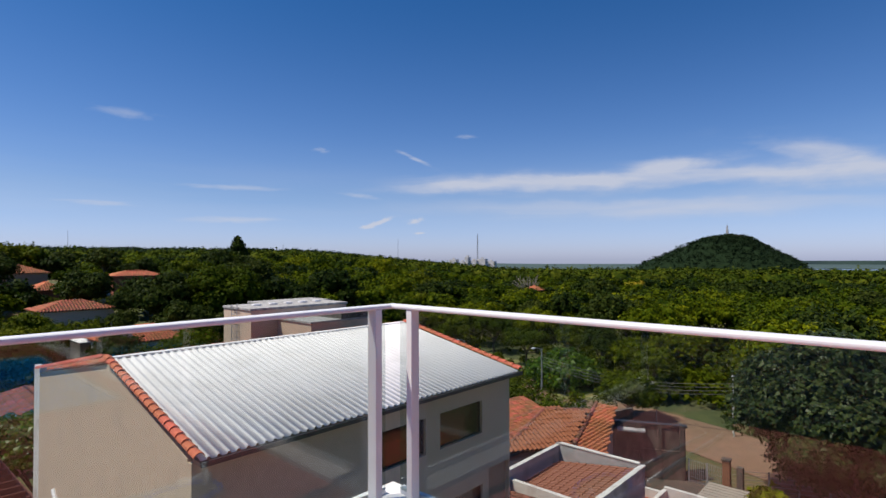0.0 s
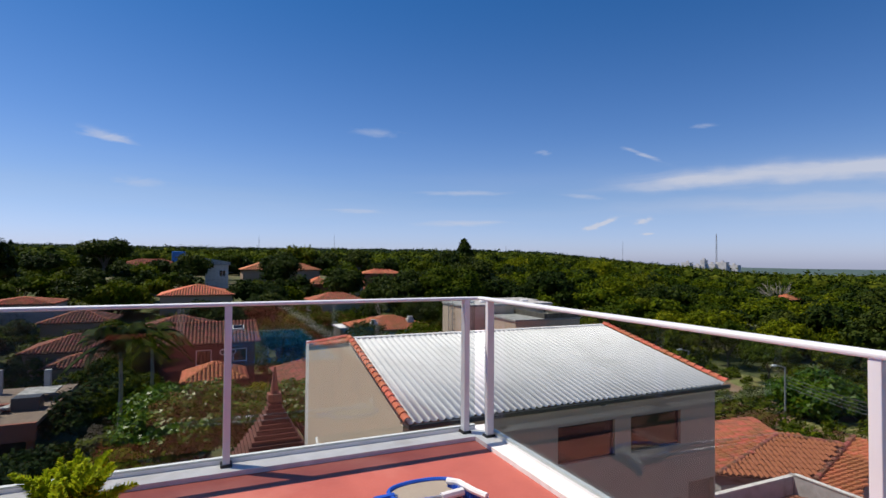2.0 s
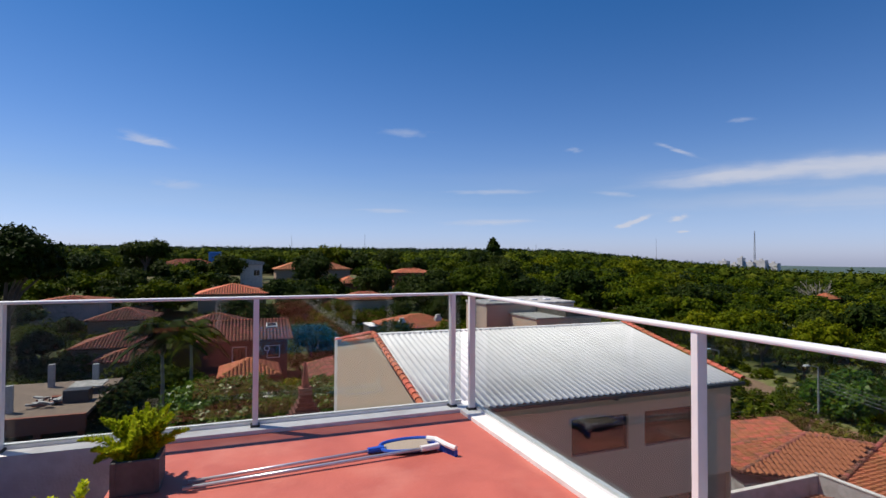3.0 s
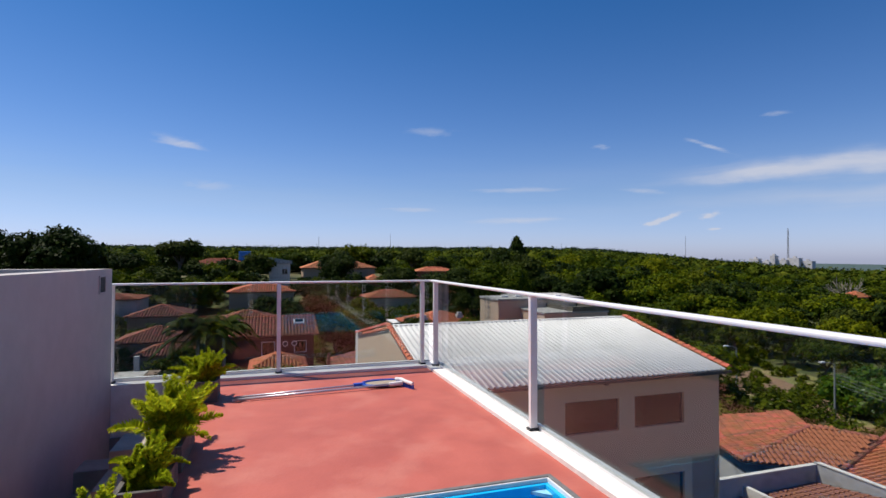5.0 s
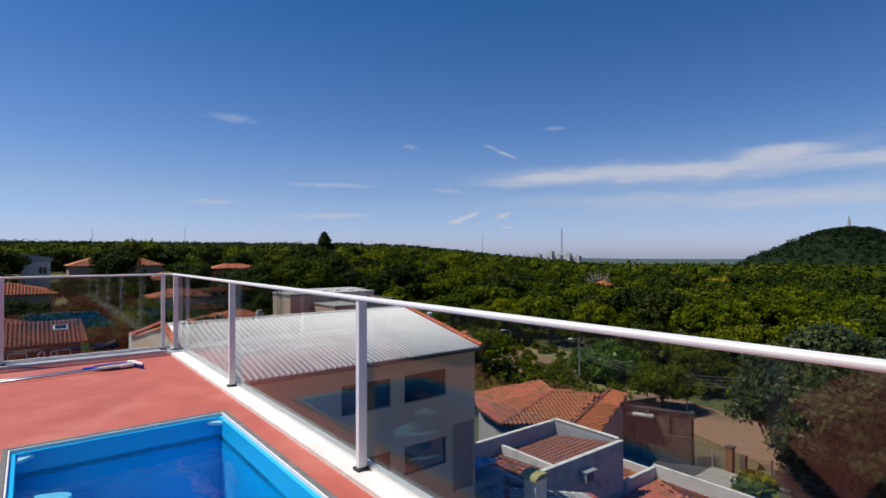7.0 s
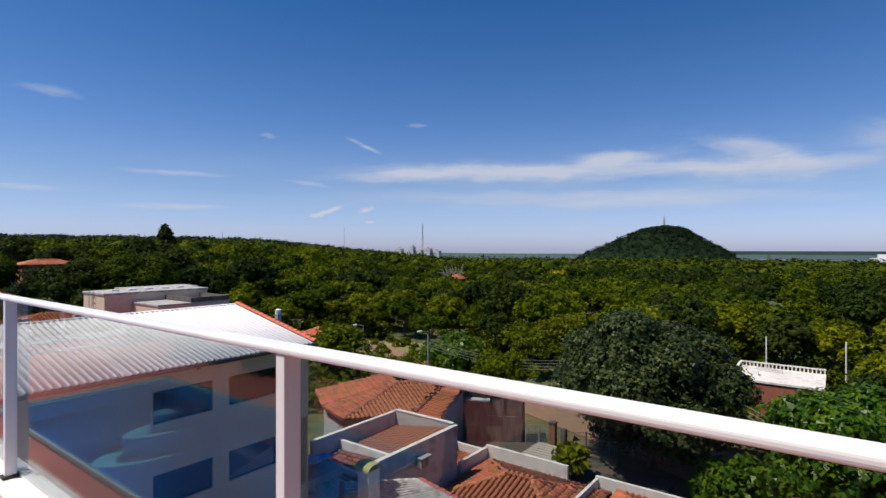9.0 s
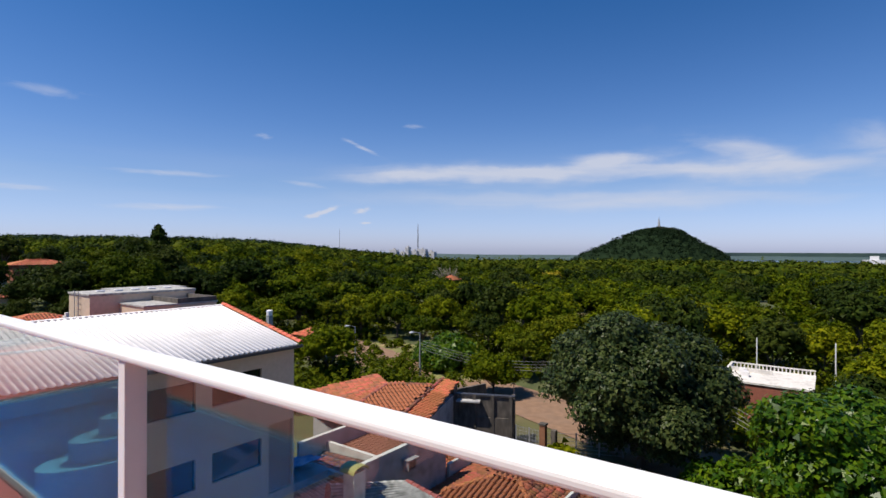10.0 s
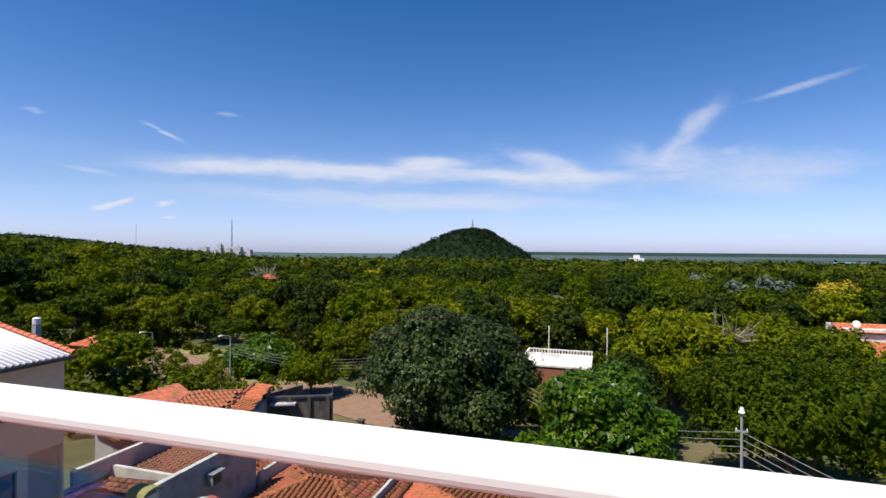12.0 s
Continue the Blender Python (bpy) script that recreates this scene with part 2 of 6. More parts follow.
M = {
    "floor": mat("red_floor_paint", (0.49, 0.122, 0.088), (0.40, 0.093, 0.068), 0.55, 3.0, 0.7, 0.12, 40, stain=(0.56, 0.2, 0.15), stain_amount=0.5),
    "white": mat("white_paint", (0.82, 0.8, 0.8), (0.72, 0.7, 0.71), 0.45, 8.0, 0.8, 0.05, 60),
    "curb": mat("white_masonry_paint", (0.84, 0.805, 0.79), (0.74, 0.70, 0.685), 0.7, 9.0, 1.2, 0.25, 50, stain=(0.5, 0.42, 0.38), stain_amount=0.35),
    "alu": mat("white_aluminium", (0.84, 0.825, 0.825), (0.78, 0.765, 0.77), 0.35, 5.0, 1.0, 0.02, 90),
    "black": mat("black_rubber", (0.02, 0.02, 0.022), None, 0.6, 30, 3, 0.1),
    "block": mat("pale_wall_render", (0.5, 0.465, 0.45), (0.45, 0.42, 0.405), 0.85, 6.0, 0.5, 0.2, 45, stain=(0.42, 0.41, 0.42), stain_amount=0.3),
    "rubble": mat("tan_rubble_slab", (0.29, 0.21, 0.155), (0.16, 0.115, 0.09), 0.95, 3.0, 0.5, 0.6, 12, stain=(0.1, 0.08, 0.07), stain_amount=0.7),
    "darkbrick": mat("dark_red_wall", (0.14, 0.05, 0.035), (0.09, 0.035, 0.025), 0.9, 6, 0.5, 0.3, 25),
    "concrete": mat("raw_concrete", (0.42, 0.37, 0.32), (0.33, 0.29, 0.25), 0.9, 7.0, 0.8, 0.4, 30, stain=(0.2, 0.18, 0.16), stain_amount=0.5),
    "planter": mat("dark_concrete_planter", (0.13, 0.12, 0.115), (0.08, 0.075, 0.07), 0.85, 8.0, 1.0, 0.4, 40),
    "soil": mat("potting_soil", (0.05, 0.035, 0.025), None, 1.0, 30, 3, 0.8),
    "pool": mat("blue_gelcoat", (0.008, 0.48, 0.88), (0.007, 0.43, 0.82), 0.25, 2.0, 0.4, 0.02, 8),
    "step": mat("sunlit_blue_gelcoat", (0.35, 0.68, 0.85), (0.3, 0.62, 0.8), 0.3, 2.0, 0.4, 0.02, 8),
    "rimgrey": mat("grey_pool_coping", (0.2, 0.2, 0.2), (0.12, 0.12, 0.125), 0.7, 14, 2, 0.2),
    "water": glass_mat("pool_water", (0.82, 0.97, 1.0), 1.33, 0.0, 0.25, 3.0),
    "glass": glass_mat("clear_glass", (0.84, 0.87, 0.865), 1.52),
    "blue": mat("blue_plastic", (0.02, 0.1, 0.55), None, 0.4, 10, 2, 0.0),
    "net": mat("net_mesh", (0.42, 0.35, 0.28), (0.34, 0.28, 0.22), 0.9, 120, 6, 0.5, 200),
    "pole": mat("aluminium_pole", (0.72, 0.72, 0.78), (0.6, 0.6, 0.66), 0.3, 6, 1, 0.0, metal=0.6),
    "beige": mat("beige_render", (0.64, 0.49, 0.37), (0.56, 0.43, 0.32), 0.9, 5, 0.25, 0.15, 30, stain=(0.45, 0.37, 0.3), stain_amount=0.35),
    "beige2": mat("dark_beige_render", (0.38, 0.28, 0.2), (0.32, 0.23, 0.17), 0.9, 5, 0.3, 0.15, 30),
    "sheet": mat("white_sheet_metal", (0.92, 0.88, 0.87), (0.87, 0.83, 0.82), 0.9, 1.5, 0.25, 0.03, 10, metal=0.0, spec=0.12, stain=(0.6, 0.57, 0.55), stain_amount=0.3),
    "fascia": mat("dark_fascia", (0.05, 0.05, 0.06), (0.035, 0.035, 0.04), 0.5, 5, 1, 0.1),
    "window": mat("dark_window_glass", (0.012, 0.012, 0.014), None, 0.06, 2, 1, 0.0, spec=0.6),
    "frame": mat("dark_window_frame", (0.03, 0.025, 0.025), None, 0.4, 10, 1, 0.0),
    "tile": mat("clay_tile", (0.48, 0.155, 0.07), (0.33, 0.095, 0.048), 0.85, 6.0, 0.35, 0.3, 30, island_var=0.32, stain=(0.12, 0.07, 0.055), stain_amount=0.6),
    "tile_old": mat("weathered_clay_tile", (0.35, 0.115, 0.07), (0.23, 0.09, 0.065), 0.9, 5.0, 0.5, 0.3, 30, island_var=0.4, stain=(0.07, 0.05, 0.045), stain_amount=0.75),
    "tile_new": mat("fresh_clay_tile", (0.6, 0.2, 0.085), (0.48, 0.14, 0.06), 0.8, 6.0, 0.3, 0.25, 30, island_var=0.22, obj_var=0.15),
    # shade in the gaps between barrel tiles, put into the deck's colour
    "pan_shade": mat("pan_tile_shadow", (0.09, 0.035, 0.025), (0.06, 0.028, 0.022), 0.95, 8, 1, 0.3),
    "brick": mat("red_brickwork", (0.34, 0.11, 0.07), (0.24, 0.08, 0.055), 0.9, 9, 0.6, 0.4, 30, stain=(0.12, 0.06, 0.05), stain_amount=0.4),
    "greywall": mat("grey_stained_render", (0.46, 0.45, 0.46), (0.36, 0.355, 0.36), 0.9, 4, 0.4, 0.25, 25, stain=(0.13, 0.12, 0.12), stain_amount=0.55),
    "oldwall": mat("blackened_wall", (0.17, 0.145, 0.125), (0.07, 0.06, 0.052), 0.95, 3, 0.5, 0.4, 15, stain=(0.04, 0.038, 0.036), stain_amount=0.8, stretch=(1, 1, 0.35)),
    "whitewall": mat("whitewashed_wall", (0.72, 0.69, 0.66), (0.6, 0.57, 0.54), 0.9, 5, 0.4, 0.2, 25, stain=(0.35, 0.32, 0.3), stain_amount=0.5),
    "fibre": mat("weathered_fibre_cement", (0.5, 0.48, 0.46), (0.3, 0.29, 0.28), 0.9, 4, 0.8, 0.3, 20, stain=(0.12, 0.12, 0.11), stain_amount=0.7),
    "tarp": mat("blue_tarpaulin", (0.02, 0.17, 0.5), (0.015, 0.12, 0.4), 0.4, 4, 1, 0.3, 6),
    "moss": mat("yellow_green_cap", (0.4, 0.36, 0.12), (0.3, 0.28, 0.1), 0.85, 8, 1, 0.3),
    "ground": mat("scrubby_ground", (0.09, 0.10, 0.03), (0.05, 0.065, 0.02), 1.0, 0.6, 0.03, 0.5, 3, stain=(0.2, 0.13, 0.07), stain_amount=0.6),
    "dirt": mat("red_dirt_road", (0.27, 0.165, 0.105), (0.2, 0.12, 0.075), 1.0, 1.5, 0.2, 0.5, 8, stain=(0.2, 0.13, 0.09), stain_amount=0.6),
    "dry": mat("dry_grass", (0.27, 0.22, 0.09), (0.13, 0.15, 0.04), 1.0, 1.2, 0.2, 0.6, 8, stain=(0.34, 0.2, 0.13), stain_amount=0.7),
    "lawn": mat("lawn", (0.12, 0.2, 0.03), (0.09, 0.15, 0.025), 1.0, 1.0, 0.1, 0.5, 8),
    "bark": mat("tree_bark", (0.12, 0.09, 0.07), (0.07, 0.055, 0.045), 0.95, 5, 1, 0.6, 12, stretch=(1, 1, 0.3)),
    "palebark": mat("pale_dead_wood", (0.35, 0.3, 0.26), (0.25, 0.21, 0.18), 0.95, 5, 1, 0.6, 12),
    "fern": leaf_mat("fern_green", (0.48, 0.52, 0.02), (0.34, 0.42, 0.015), 0.5, 0.1, 0.35, 0.35),
    "mango": leaf_mat("mango_leaves", (0.026, 0.041, 0.011), (0.045, 0.066, 0.018), 0.4, 0.05, 0.6, 0.12, 0.12),
    "bright": leaf_mat("bright_leaves", (0.085, 0.16, 0.005), (0.045, 0.095, 0.004), 0.35, 0.1, 0.5, 0.3, 0.2),
    "forest": leaf_mat("forest_leaves", (0.082, 0.108, 0.004), (0.044, 0.064, 0.003), 0.55, 0.35, 0.4, 0.25),
    "forest2": leaf_mat("yellow_green_leaves", (0.14, 0.165, 0.004), (0.078, 0.102, 0.003), 0.55, 0.3, 0.4, 0.3),
    "darkleaf": leaf_mat("dark_leaves", (0.034, 0.052, 0.006), (0.018, 0.03, 0.005), 0.5, 0.3, 0.4, 0.15),
    "silver": leaf_mat("silver_leaves", (0.13, 0.16, 0.12), (0.08, 0.11, 0.08), 0.6, 0.2, 0.4, 0.2),
    "yellow": leaf_mat("yellow_blossom", (0.45, 0.33, 0.02), (0.2, 0.2, 0.02), 0.6, 0.2, 0.4, 0.2),
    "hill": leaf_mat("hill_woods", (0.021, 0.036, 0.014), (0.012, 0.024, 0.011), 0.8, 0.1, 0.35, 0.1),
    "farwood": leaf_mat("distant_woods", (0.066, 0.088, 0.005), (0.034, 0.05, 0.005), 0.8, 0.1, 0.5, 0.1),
    "river": mat("river_water", (0.10, 0.15, 0.22), (0.08, 0.13, 0.2), 0.2, 0.01, 0.002, 0.0, spec=0.5),
    "plain": mat("hazy_wetland_plain", (0.03, 0.055, 0.06), (0.05, 0.085, 0.07), 1.0, 0.012, 0.003, 0.0, stretch=(1, 0.25, 1)),
    "metalpole": mat("grey_metal_pole", (0.35, 0.35, 0.36), (0.26, 0.26, 0.27), 0.5, 6, 1, 0.1),
    "cable": mat("dark_cable", (0.25, 0.24, 0.24), None, 0.7, 5, 1, 0.0),
    "yard": mat("dark_mottled_yard", (0.085, 0.07, 0.058), (0.05, 0.043, 0.038), 0.95, 2.0, 0.3, 0.4, 12, stain=(0.15, 0.1, 0.07), stain_amount=0.4),
    "rust": mat("rusty_brown_post", (0.28, 0.12, 0.06), (0.2, 0.09, 0.05), 0.9, 6, 1, 0.3),
    "haze_wall": mat("hazy_distant_wall", (0.6, 0.58, 0.57), (0.45, 0.44, 0.44), 0.9, 0.4, 0.1, 0.0),
    "carwhite": mat("white_car_paint", (0.75, 0.75, 0.76), None, 0.25, 5, 1, 0.0),
}


# ---- building blocks ----
def mesh_of(name, bm, material):
    me = bpy.data.meshes.new(name)
    bm.normal_update()
    bm.to_mesh(me)
    bm.free()
    me.materials.append(M[material])
    return me


def part(name, bm, material, parent=None, label="", kind="", smooth=False):
    """One mesh object from a bmesh, under its thing."""
    me = mesh_of(name, bm, material)
    if smooth:
        me.polygons.foreach_set("use_smooth", [True] * len(me.polygons))
    ob = new(name, me)
    if parent is not None:
        ob.parent = parent
    return tagged(ob, label, kind=kind)


def thing(name, at, label, category, group="", rz=0.0):
    ob = new(name)
    ob.empty_display_size = 0.2
    ob.matrix_basis = pose(*at, 0, 0, rz)
    return tagged(ob, label, category, group)


def raw(name, verts, faces, material, parent=None, label="", kind=""):
    me = bpy.data.meshes.new(name)
    verts = np.asarray(verts, dtype=np.float32)
    faces = np.asarray(faces, dtype=np.int32)
    n = len(faces)
    k = faces.shape[1]
    me.vertices.add(len(verts))
    me.vertices.foreach_set("co", verts.ravel())
    me.loops.add(n * k)
    me.loops.foreach_set("vertex_index", faces.ravel())
    me.polygons.add(n)
    me.polygons.foreach_set("loop_start", np.arange(n, dtype=np.int32) * k)
    me.update(calc_edges=True)
    me.materials.append(M[material])
    ob = new(name, me)
    if parent is not None:
        ob.parent = parent
    return tagged(ob, label, kind=kind)


def box(bm, x0, x1, y0, y1, z0, z1, bevel=0.0):
    vs = [bm.verts.new(p) for p in ((x0, y0, z0), (x1, y0, z0), (x1, y1, z0), (x0, y1, z0), (x0, y0, z1), (x1, y0, z1), (x1, y1, z1), (x0, y1, z1))]
    fs = [bm.faces.new([vs[i] for i in f]) for f in ((3, 2, 1, 0), (4, 5, 6, 7), (0, 1, 5, 4), (1, 2, 6, 5), (2, 3, 7, 6), (3, 0, 4, 7))]
    if bevel:
        es = list({e for f in fs for e in f.edges})
        bmesh.ops.bevel(bm, geom=es, offset=bevel, segments=2, profile=0.5, affect="EDGES")
    return bm


def boxes(*bs, bevel=0.0):
    bm = bmesh.new()
    for b in bs:
        box(bm, *b, bevel=bevel)
    return bm


def tube(bm, pts, r, n=8, r2=None):
    """A round bar along pts, tapering from r to r2."""
    pts = [Vector(p) for p in pts]
    r2 = r if r2 is None else r2
    rings = []
    for i, p in enumerate(pts):
        d = (pts[min(i + 1, len(pts) - 1)] - pts[max(i - 1, 0)]).normalized()
        a = d.orthogonal().normalized() if i == 0 else (a - d * a.dot(d)).normalized()
        b = d.cross(a)
        rr = r + (r2 - r) * i / (len(pts) - 1)
        rings.append([bm.verts.new(p + (a * math.cos(t) + b * math.sin(t)) * rr) for t in [2 * math.pi * j / n for j in range(n)]])
    for q, s in zip(rings, rings[1:]):
        for j in range(n):
            bm.faces.new((q[j], q[(j + 1) % n], s[(j + 1) % n], s[j]))
    bm.faces.new(rings[0][::-1])
    bm.faces.new(rings[-1])
    return bm


def tubes(*ts):
    bm = bmesh.new()
    for t in ts:
        tube(bm, *t)
    return bm


def prism(bm, poly, z0, z1):
    lo = [bm.verts.new((x, y, z0)) for x, y in poly]
    hi = [bm.verts.new((x, y, z1)) for x, y in poly]
    n = len(poly)
    bm.faces.new(lo[::-1])
    bm.faces.new(hi)
    for i in range(n):
        bm.faces.new((lo[i], lo[(i + 1) % n], hi[(i + 1) % n], hi[i]))
    return bm


def wall_grid(bm, axis, u0, u1, z0, z1, w0, w1, holes):
    """A wall along axis 'x' or 'y' from u0 to u1, with openings (u, u, z, z) through its thickness w0..w1."""
    us = sorted({u0, u1, *[h[0] for h in holes], *[h[1] for h in holes]})
    zs = sorted({z0, z1, *[h[2] for h in holes], *[h[3] for h in holes]})
    for a, b in zip(us, us[1:]):
        run = None
        for c, d in zip(zs, zs[1:]):
            open_ = any(h[0] <= a and b <= h[1] and h[2] <= c and d <= h[3] for h in holes)
            if not open_:
                run = (run[0], d) if run else (c, d)
            if run and (open_ or d == zs[-1]):
                if axis == "x":
                    box(bm, a, b, w0, w1, run[0], run[1])
                else:
                    box(bm, w0, w1, a, b, run[0], run[1])
                run = None
    return bm


def tile_slope(owner, eave_a, eave_b, top_b, top_a, material="tile", w=0.30, l=0.42, rng=None, singles=0, thick=0.05, name="roof_tiles"):
    """Courses of barrel tiles on a slope whose eave runs from eave_a to eave_b and whose upper edge runs from top_a to top_b."""
    rng = rng or np.random.default_rng(5)
    A, B, C, D = (np.array(p, float) for p in (eave_a, eave_b, top_b, top_a))
    u = (B - A) / np.linalg.norm(B - A)
    nrm = np.cross(u, D - A) if np.linalg.norm(np.cross(u, D - A)) > np.linalg.norm(np.cross(u, C - A)) else np.cross(u, C - A)
    nrm /= np.linalg.norm(nrm)
    if nrm[2] < 0:
        nrm = -nrm
    v = np.cross(nrm, u)
    if np.dot(v, (C + D) / 2 - (A + B) / 2) < 0:
        v = -v
    P = [(np.dot(p - A, u), np.dot(p - A, v)) for p in (A, B, C, D)]
    # the slab that carries the tiles, its dark colour standing for shade between them
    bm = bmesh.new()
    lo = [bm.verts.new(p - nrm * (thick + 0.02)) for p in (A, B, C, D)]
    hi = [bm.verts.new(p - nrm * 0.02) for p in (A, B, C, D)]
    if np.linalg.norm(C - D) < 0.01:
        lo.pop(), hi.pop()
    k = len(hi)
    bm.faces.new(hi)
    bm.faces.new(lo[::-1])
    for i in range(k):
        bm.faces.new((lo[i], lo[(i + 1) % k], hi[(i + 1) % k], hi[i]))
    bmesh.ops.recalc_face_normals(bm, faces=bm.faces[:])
    part("roof_deck", bm, "pan_shade", owner)

    def inside(x, y):
        s = []
        for (x0, y0), (x1, y1) in zip(P, P[1:] + P[:1]):
            if abs(x0 - x1) + abs(y0 - y1) > 1e-3:
                s.append((x1 - x0) * (y - y0) - (y1 - y0) * (x - x0))
        return all(q >= -0.02 for q in s) or all(q <= 0.02 for q in s)
    xs = [p[0] for p in P]
    ys = [p[1] for p in P]
    arc = [math.pi * t / 4 for t in range(5)]
    shape = np.array([(math.cos(t) * w * 0.40, math.sin(t) * w * 0.36) for t in arc])
    verts, faces, spots = [], [], []
    y = min(ys)
    while y < max(ys) - 0.1:
        x = min(xs) + w / 2
        while x < max(xs):
            if inside(x, y + l * 0.35):
                spots.append((x + rng.uniform(-0.012, 0.012), y + rng.uniform(-0.02, 0.02), rng.uniform(0, 0.012)))
            x += w
        y += l
    wall = w * 0.05
    if singles:
        me = None
        tiles, spots = spots[:singles], spots[singles:]
        bm = bmesh.new()
        rings = []
        for yy, f, lift in ((0.0, 1.0, 0.035), (l * 1.12, 0.86, 0.0)):
            rings.append([bm.verts.new((cx * f, yy, cz * f + lift)) for cx, cz in shape])
        for q in range(4):
            bm.faces.new((rings[0][q + 1], rings[0][q], rings[1][q], rings[1][q + 1]))
        cap = [bm.verts.new((cx * 0.8, 0.0, cz * 0.8 + 0.035 - wall * 0)) for cx, cz in shape]
        for q in range(4):
            bm.faces.new((cap[q], rings[0][q], rings[0][q + 1], cap[q + 1]))
        me = mesh_of("roof_tile", bm, material)
        rot = Matrix((tuple(u), tuple(v), tuple(nrm))).transposed().to_4x4()
        for x, yy, dz in tiles:
            ob = new("roof_tile", me)
            ob.parent = owner
            ob.matrix_basis = Matrix.Translation(Vector(A + u * x + v * yy + nrm * dz)) @ rot
    for x, yy, dz in spots:
        base = len(verts)
        for yo, f, lift in ((0.0, 1.0, 0.035), (l * 1.12, 0.86, 0.0)):
            for cx, cz in shape:
                verts.append(A + u * (x + cx * f) + v * (yy + yo) + nrm * (cz * f + lift + dz))
        for cx, cz in shape:
            verts.append(A + u * (x + cx * 0.8) + v * yy + nrm * (cz * 0.8 + 0.035 + dz))
        for q in range(4):
            faces.append((base + q + 1, base + q, base + 5 + q, base + 6 + q))
            faces.append((base + 10 + q, base + q, base + q + 1, base + 11 + q))
    if verts:
        raw(name, verts, faces, material, owner, kind="stuff")


def ridge_tiles(owner, a, b, material="tile_new", l=0.42, r=0.13, separate=True, name="ridge_tile", rise=0.0):
    """Overlapping half-round cap tiles along an edge from a (low) to b."""
    a, b = Vector(a), Vector(b)
    d = (b - a).normalized()
    side = d.cross(Vector((0, 0, 1))).normalized()
    up = side.cross(d)
    n = max(1, int((b - a).length / l))
    step = (b - a).length / n
    bm = bmesh.new()
    ring = []
    seg = 7
    for yy, rr, lift in ((0, r, 0.03), (step * 1.1, r * 0.86, 0.0)):
        ring.append([bm.verts.new((math.cos(math.pi * t / seg) * rr, yy, math.sin(math.pi * t / seg) * rr * 0.9 + lift)) for t in range(seg + 1)])
    inner = [bm.verts.new((v.co.x * 0.82, 0.0, (v.co.z - 0.03) * 0.8 + 0.03)) for v in ring[0]]
    for q in range(seg):
        bm.faces.new((ring[0][q + 1], ring[0][q], ring[1][q], ring[1][q + 1]))
        bm.faces.new((inner[q], ring[0][q], ring[0][q + 1], inner[q + 1]))
    rot = Matrix((side, d, up)).transposed().to_4x4()
    if separate:
        me = mesh_of(name, bm, material)
        for i in range(n):
            ob = new(name, me)
            ob.parent = owner
            ob.matrix_basis = Matrix.Translation(a + d * (i * step) + up * rise) @ rot
    else:
        base = bm.verts[:] and [v.co.copy() for v in bm.verts]
        bm.verts.index_update()
        fs = [[v.index for v in f.verts] for f in bm.faces]
        bm.free()
        verts, faces = [], []
        for i in range(n):
            mm = Matrix.Translation(a + d * (i * step)) @ rot
            o = len(verts)
            verts += [tuple(mm @ c) for c in base]
            faces += [[o + k for k in f] for f in fs]
        raw(name + "s", verts, faces, material, owner, kind="stuff")


def window_unit(owner, axis, u0, u1, z0, z1, w, out, name="window", frame="frame", label="", panes=2, t=0.05):
    """A window in the plane w of a wall along 'x' or 'y'; out is +1 or -1, the way it faces."""
    win = new(name)
    win.parent = owner
    if label:
        win["label"] = label
    lo, hi = sorted((w, w + out * 0.06))

    def put(nm, a, b, c, d, e0, e1, m):
        e0, e1 = sorted((w + out * e0, w + out * e1))
        bx = (a, b, e0, e1, c, d) if axis == "x" else (e0, e1, a, b, c, d)
        part(nm, boxes(bx), m, win)
    bm = bmesh.new()
    for a, b, c, d in ((u0, u0 + t, z0, z1), (u1 - t, u1, z0, z1), (u0 + t, u1 - t, z0, z0 + t), (u0 + t, u1 - t, z1 - t, z1)):
        box(bm, *((a, b, lo, hi, c, d) if axis == "x" else (lo, hi, a, b, c, d)))
    for i in range(1, panes):
        c = u0 + (u1 - u0) * i / panes
        box(bm, *((c - t / 2, c + t / 2, lo, hi, z0 + t, z1 - t) if axis == "x" else (lo, hi, c - t / 2, c + t / 2, z0 + t, z1 - t)))
    part("window_frame", bm, frame, win)
    for i in range(panes):
        a, b = u0 + (u1 - u0) * i / panes + t / 2, u0 + (u1 - u0) * (i + 1) / panes - t / 2
        put("pane", a, b, z0 + t, z1 - t, 0.0, 0.02, "window")
    return win


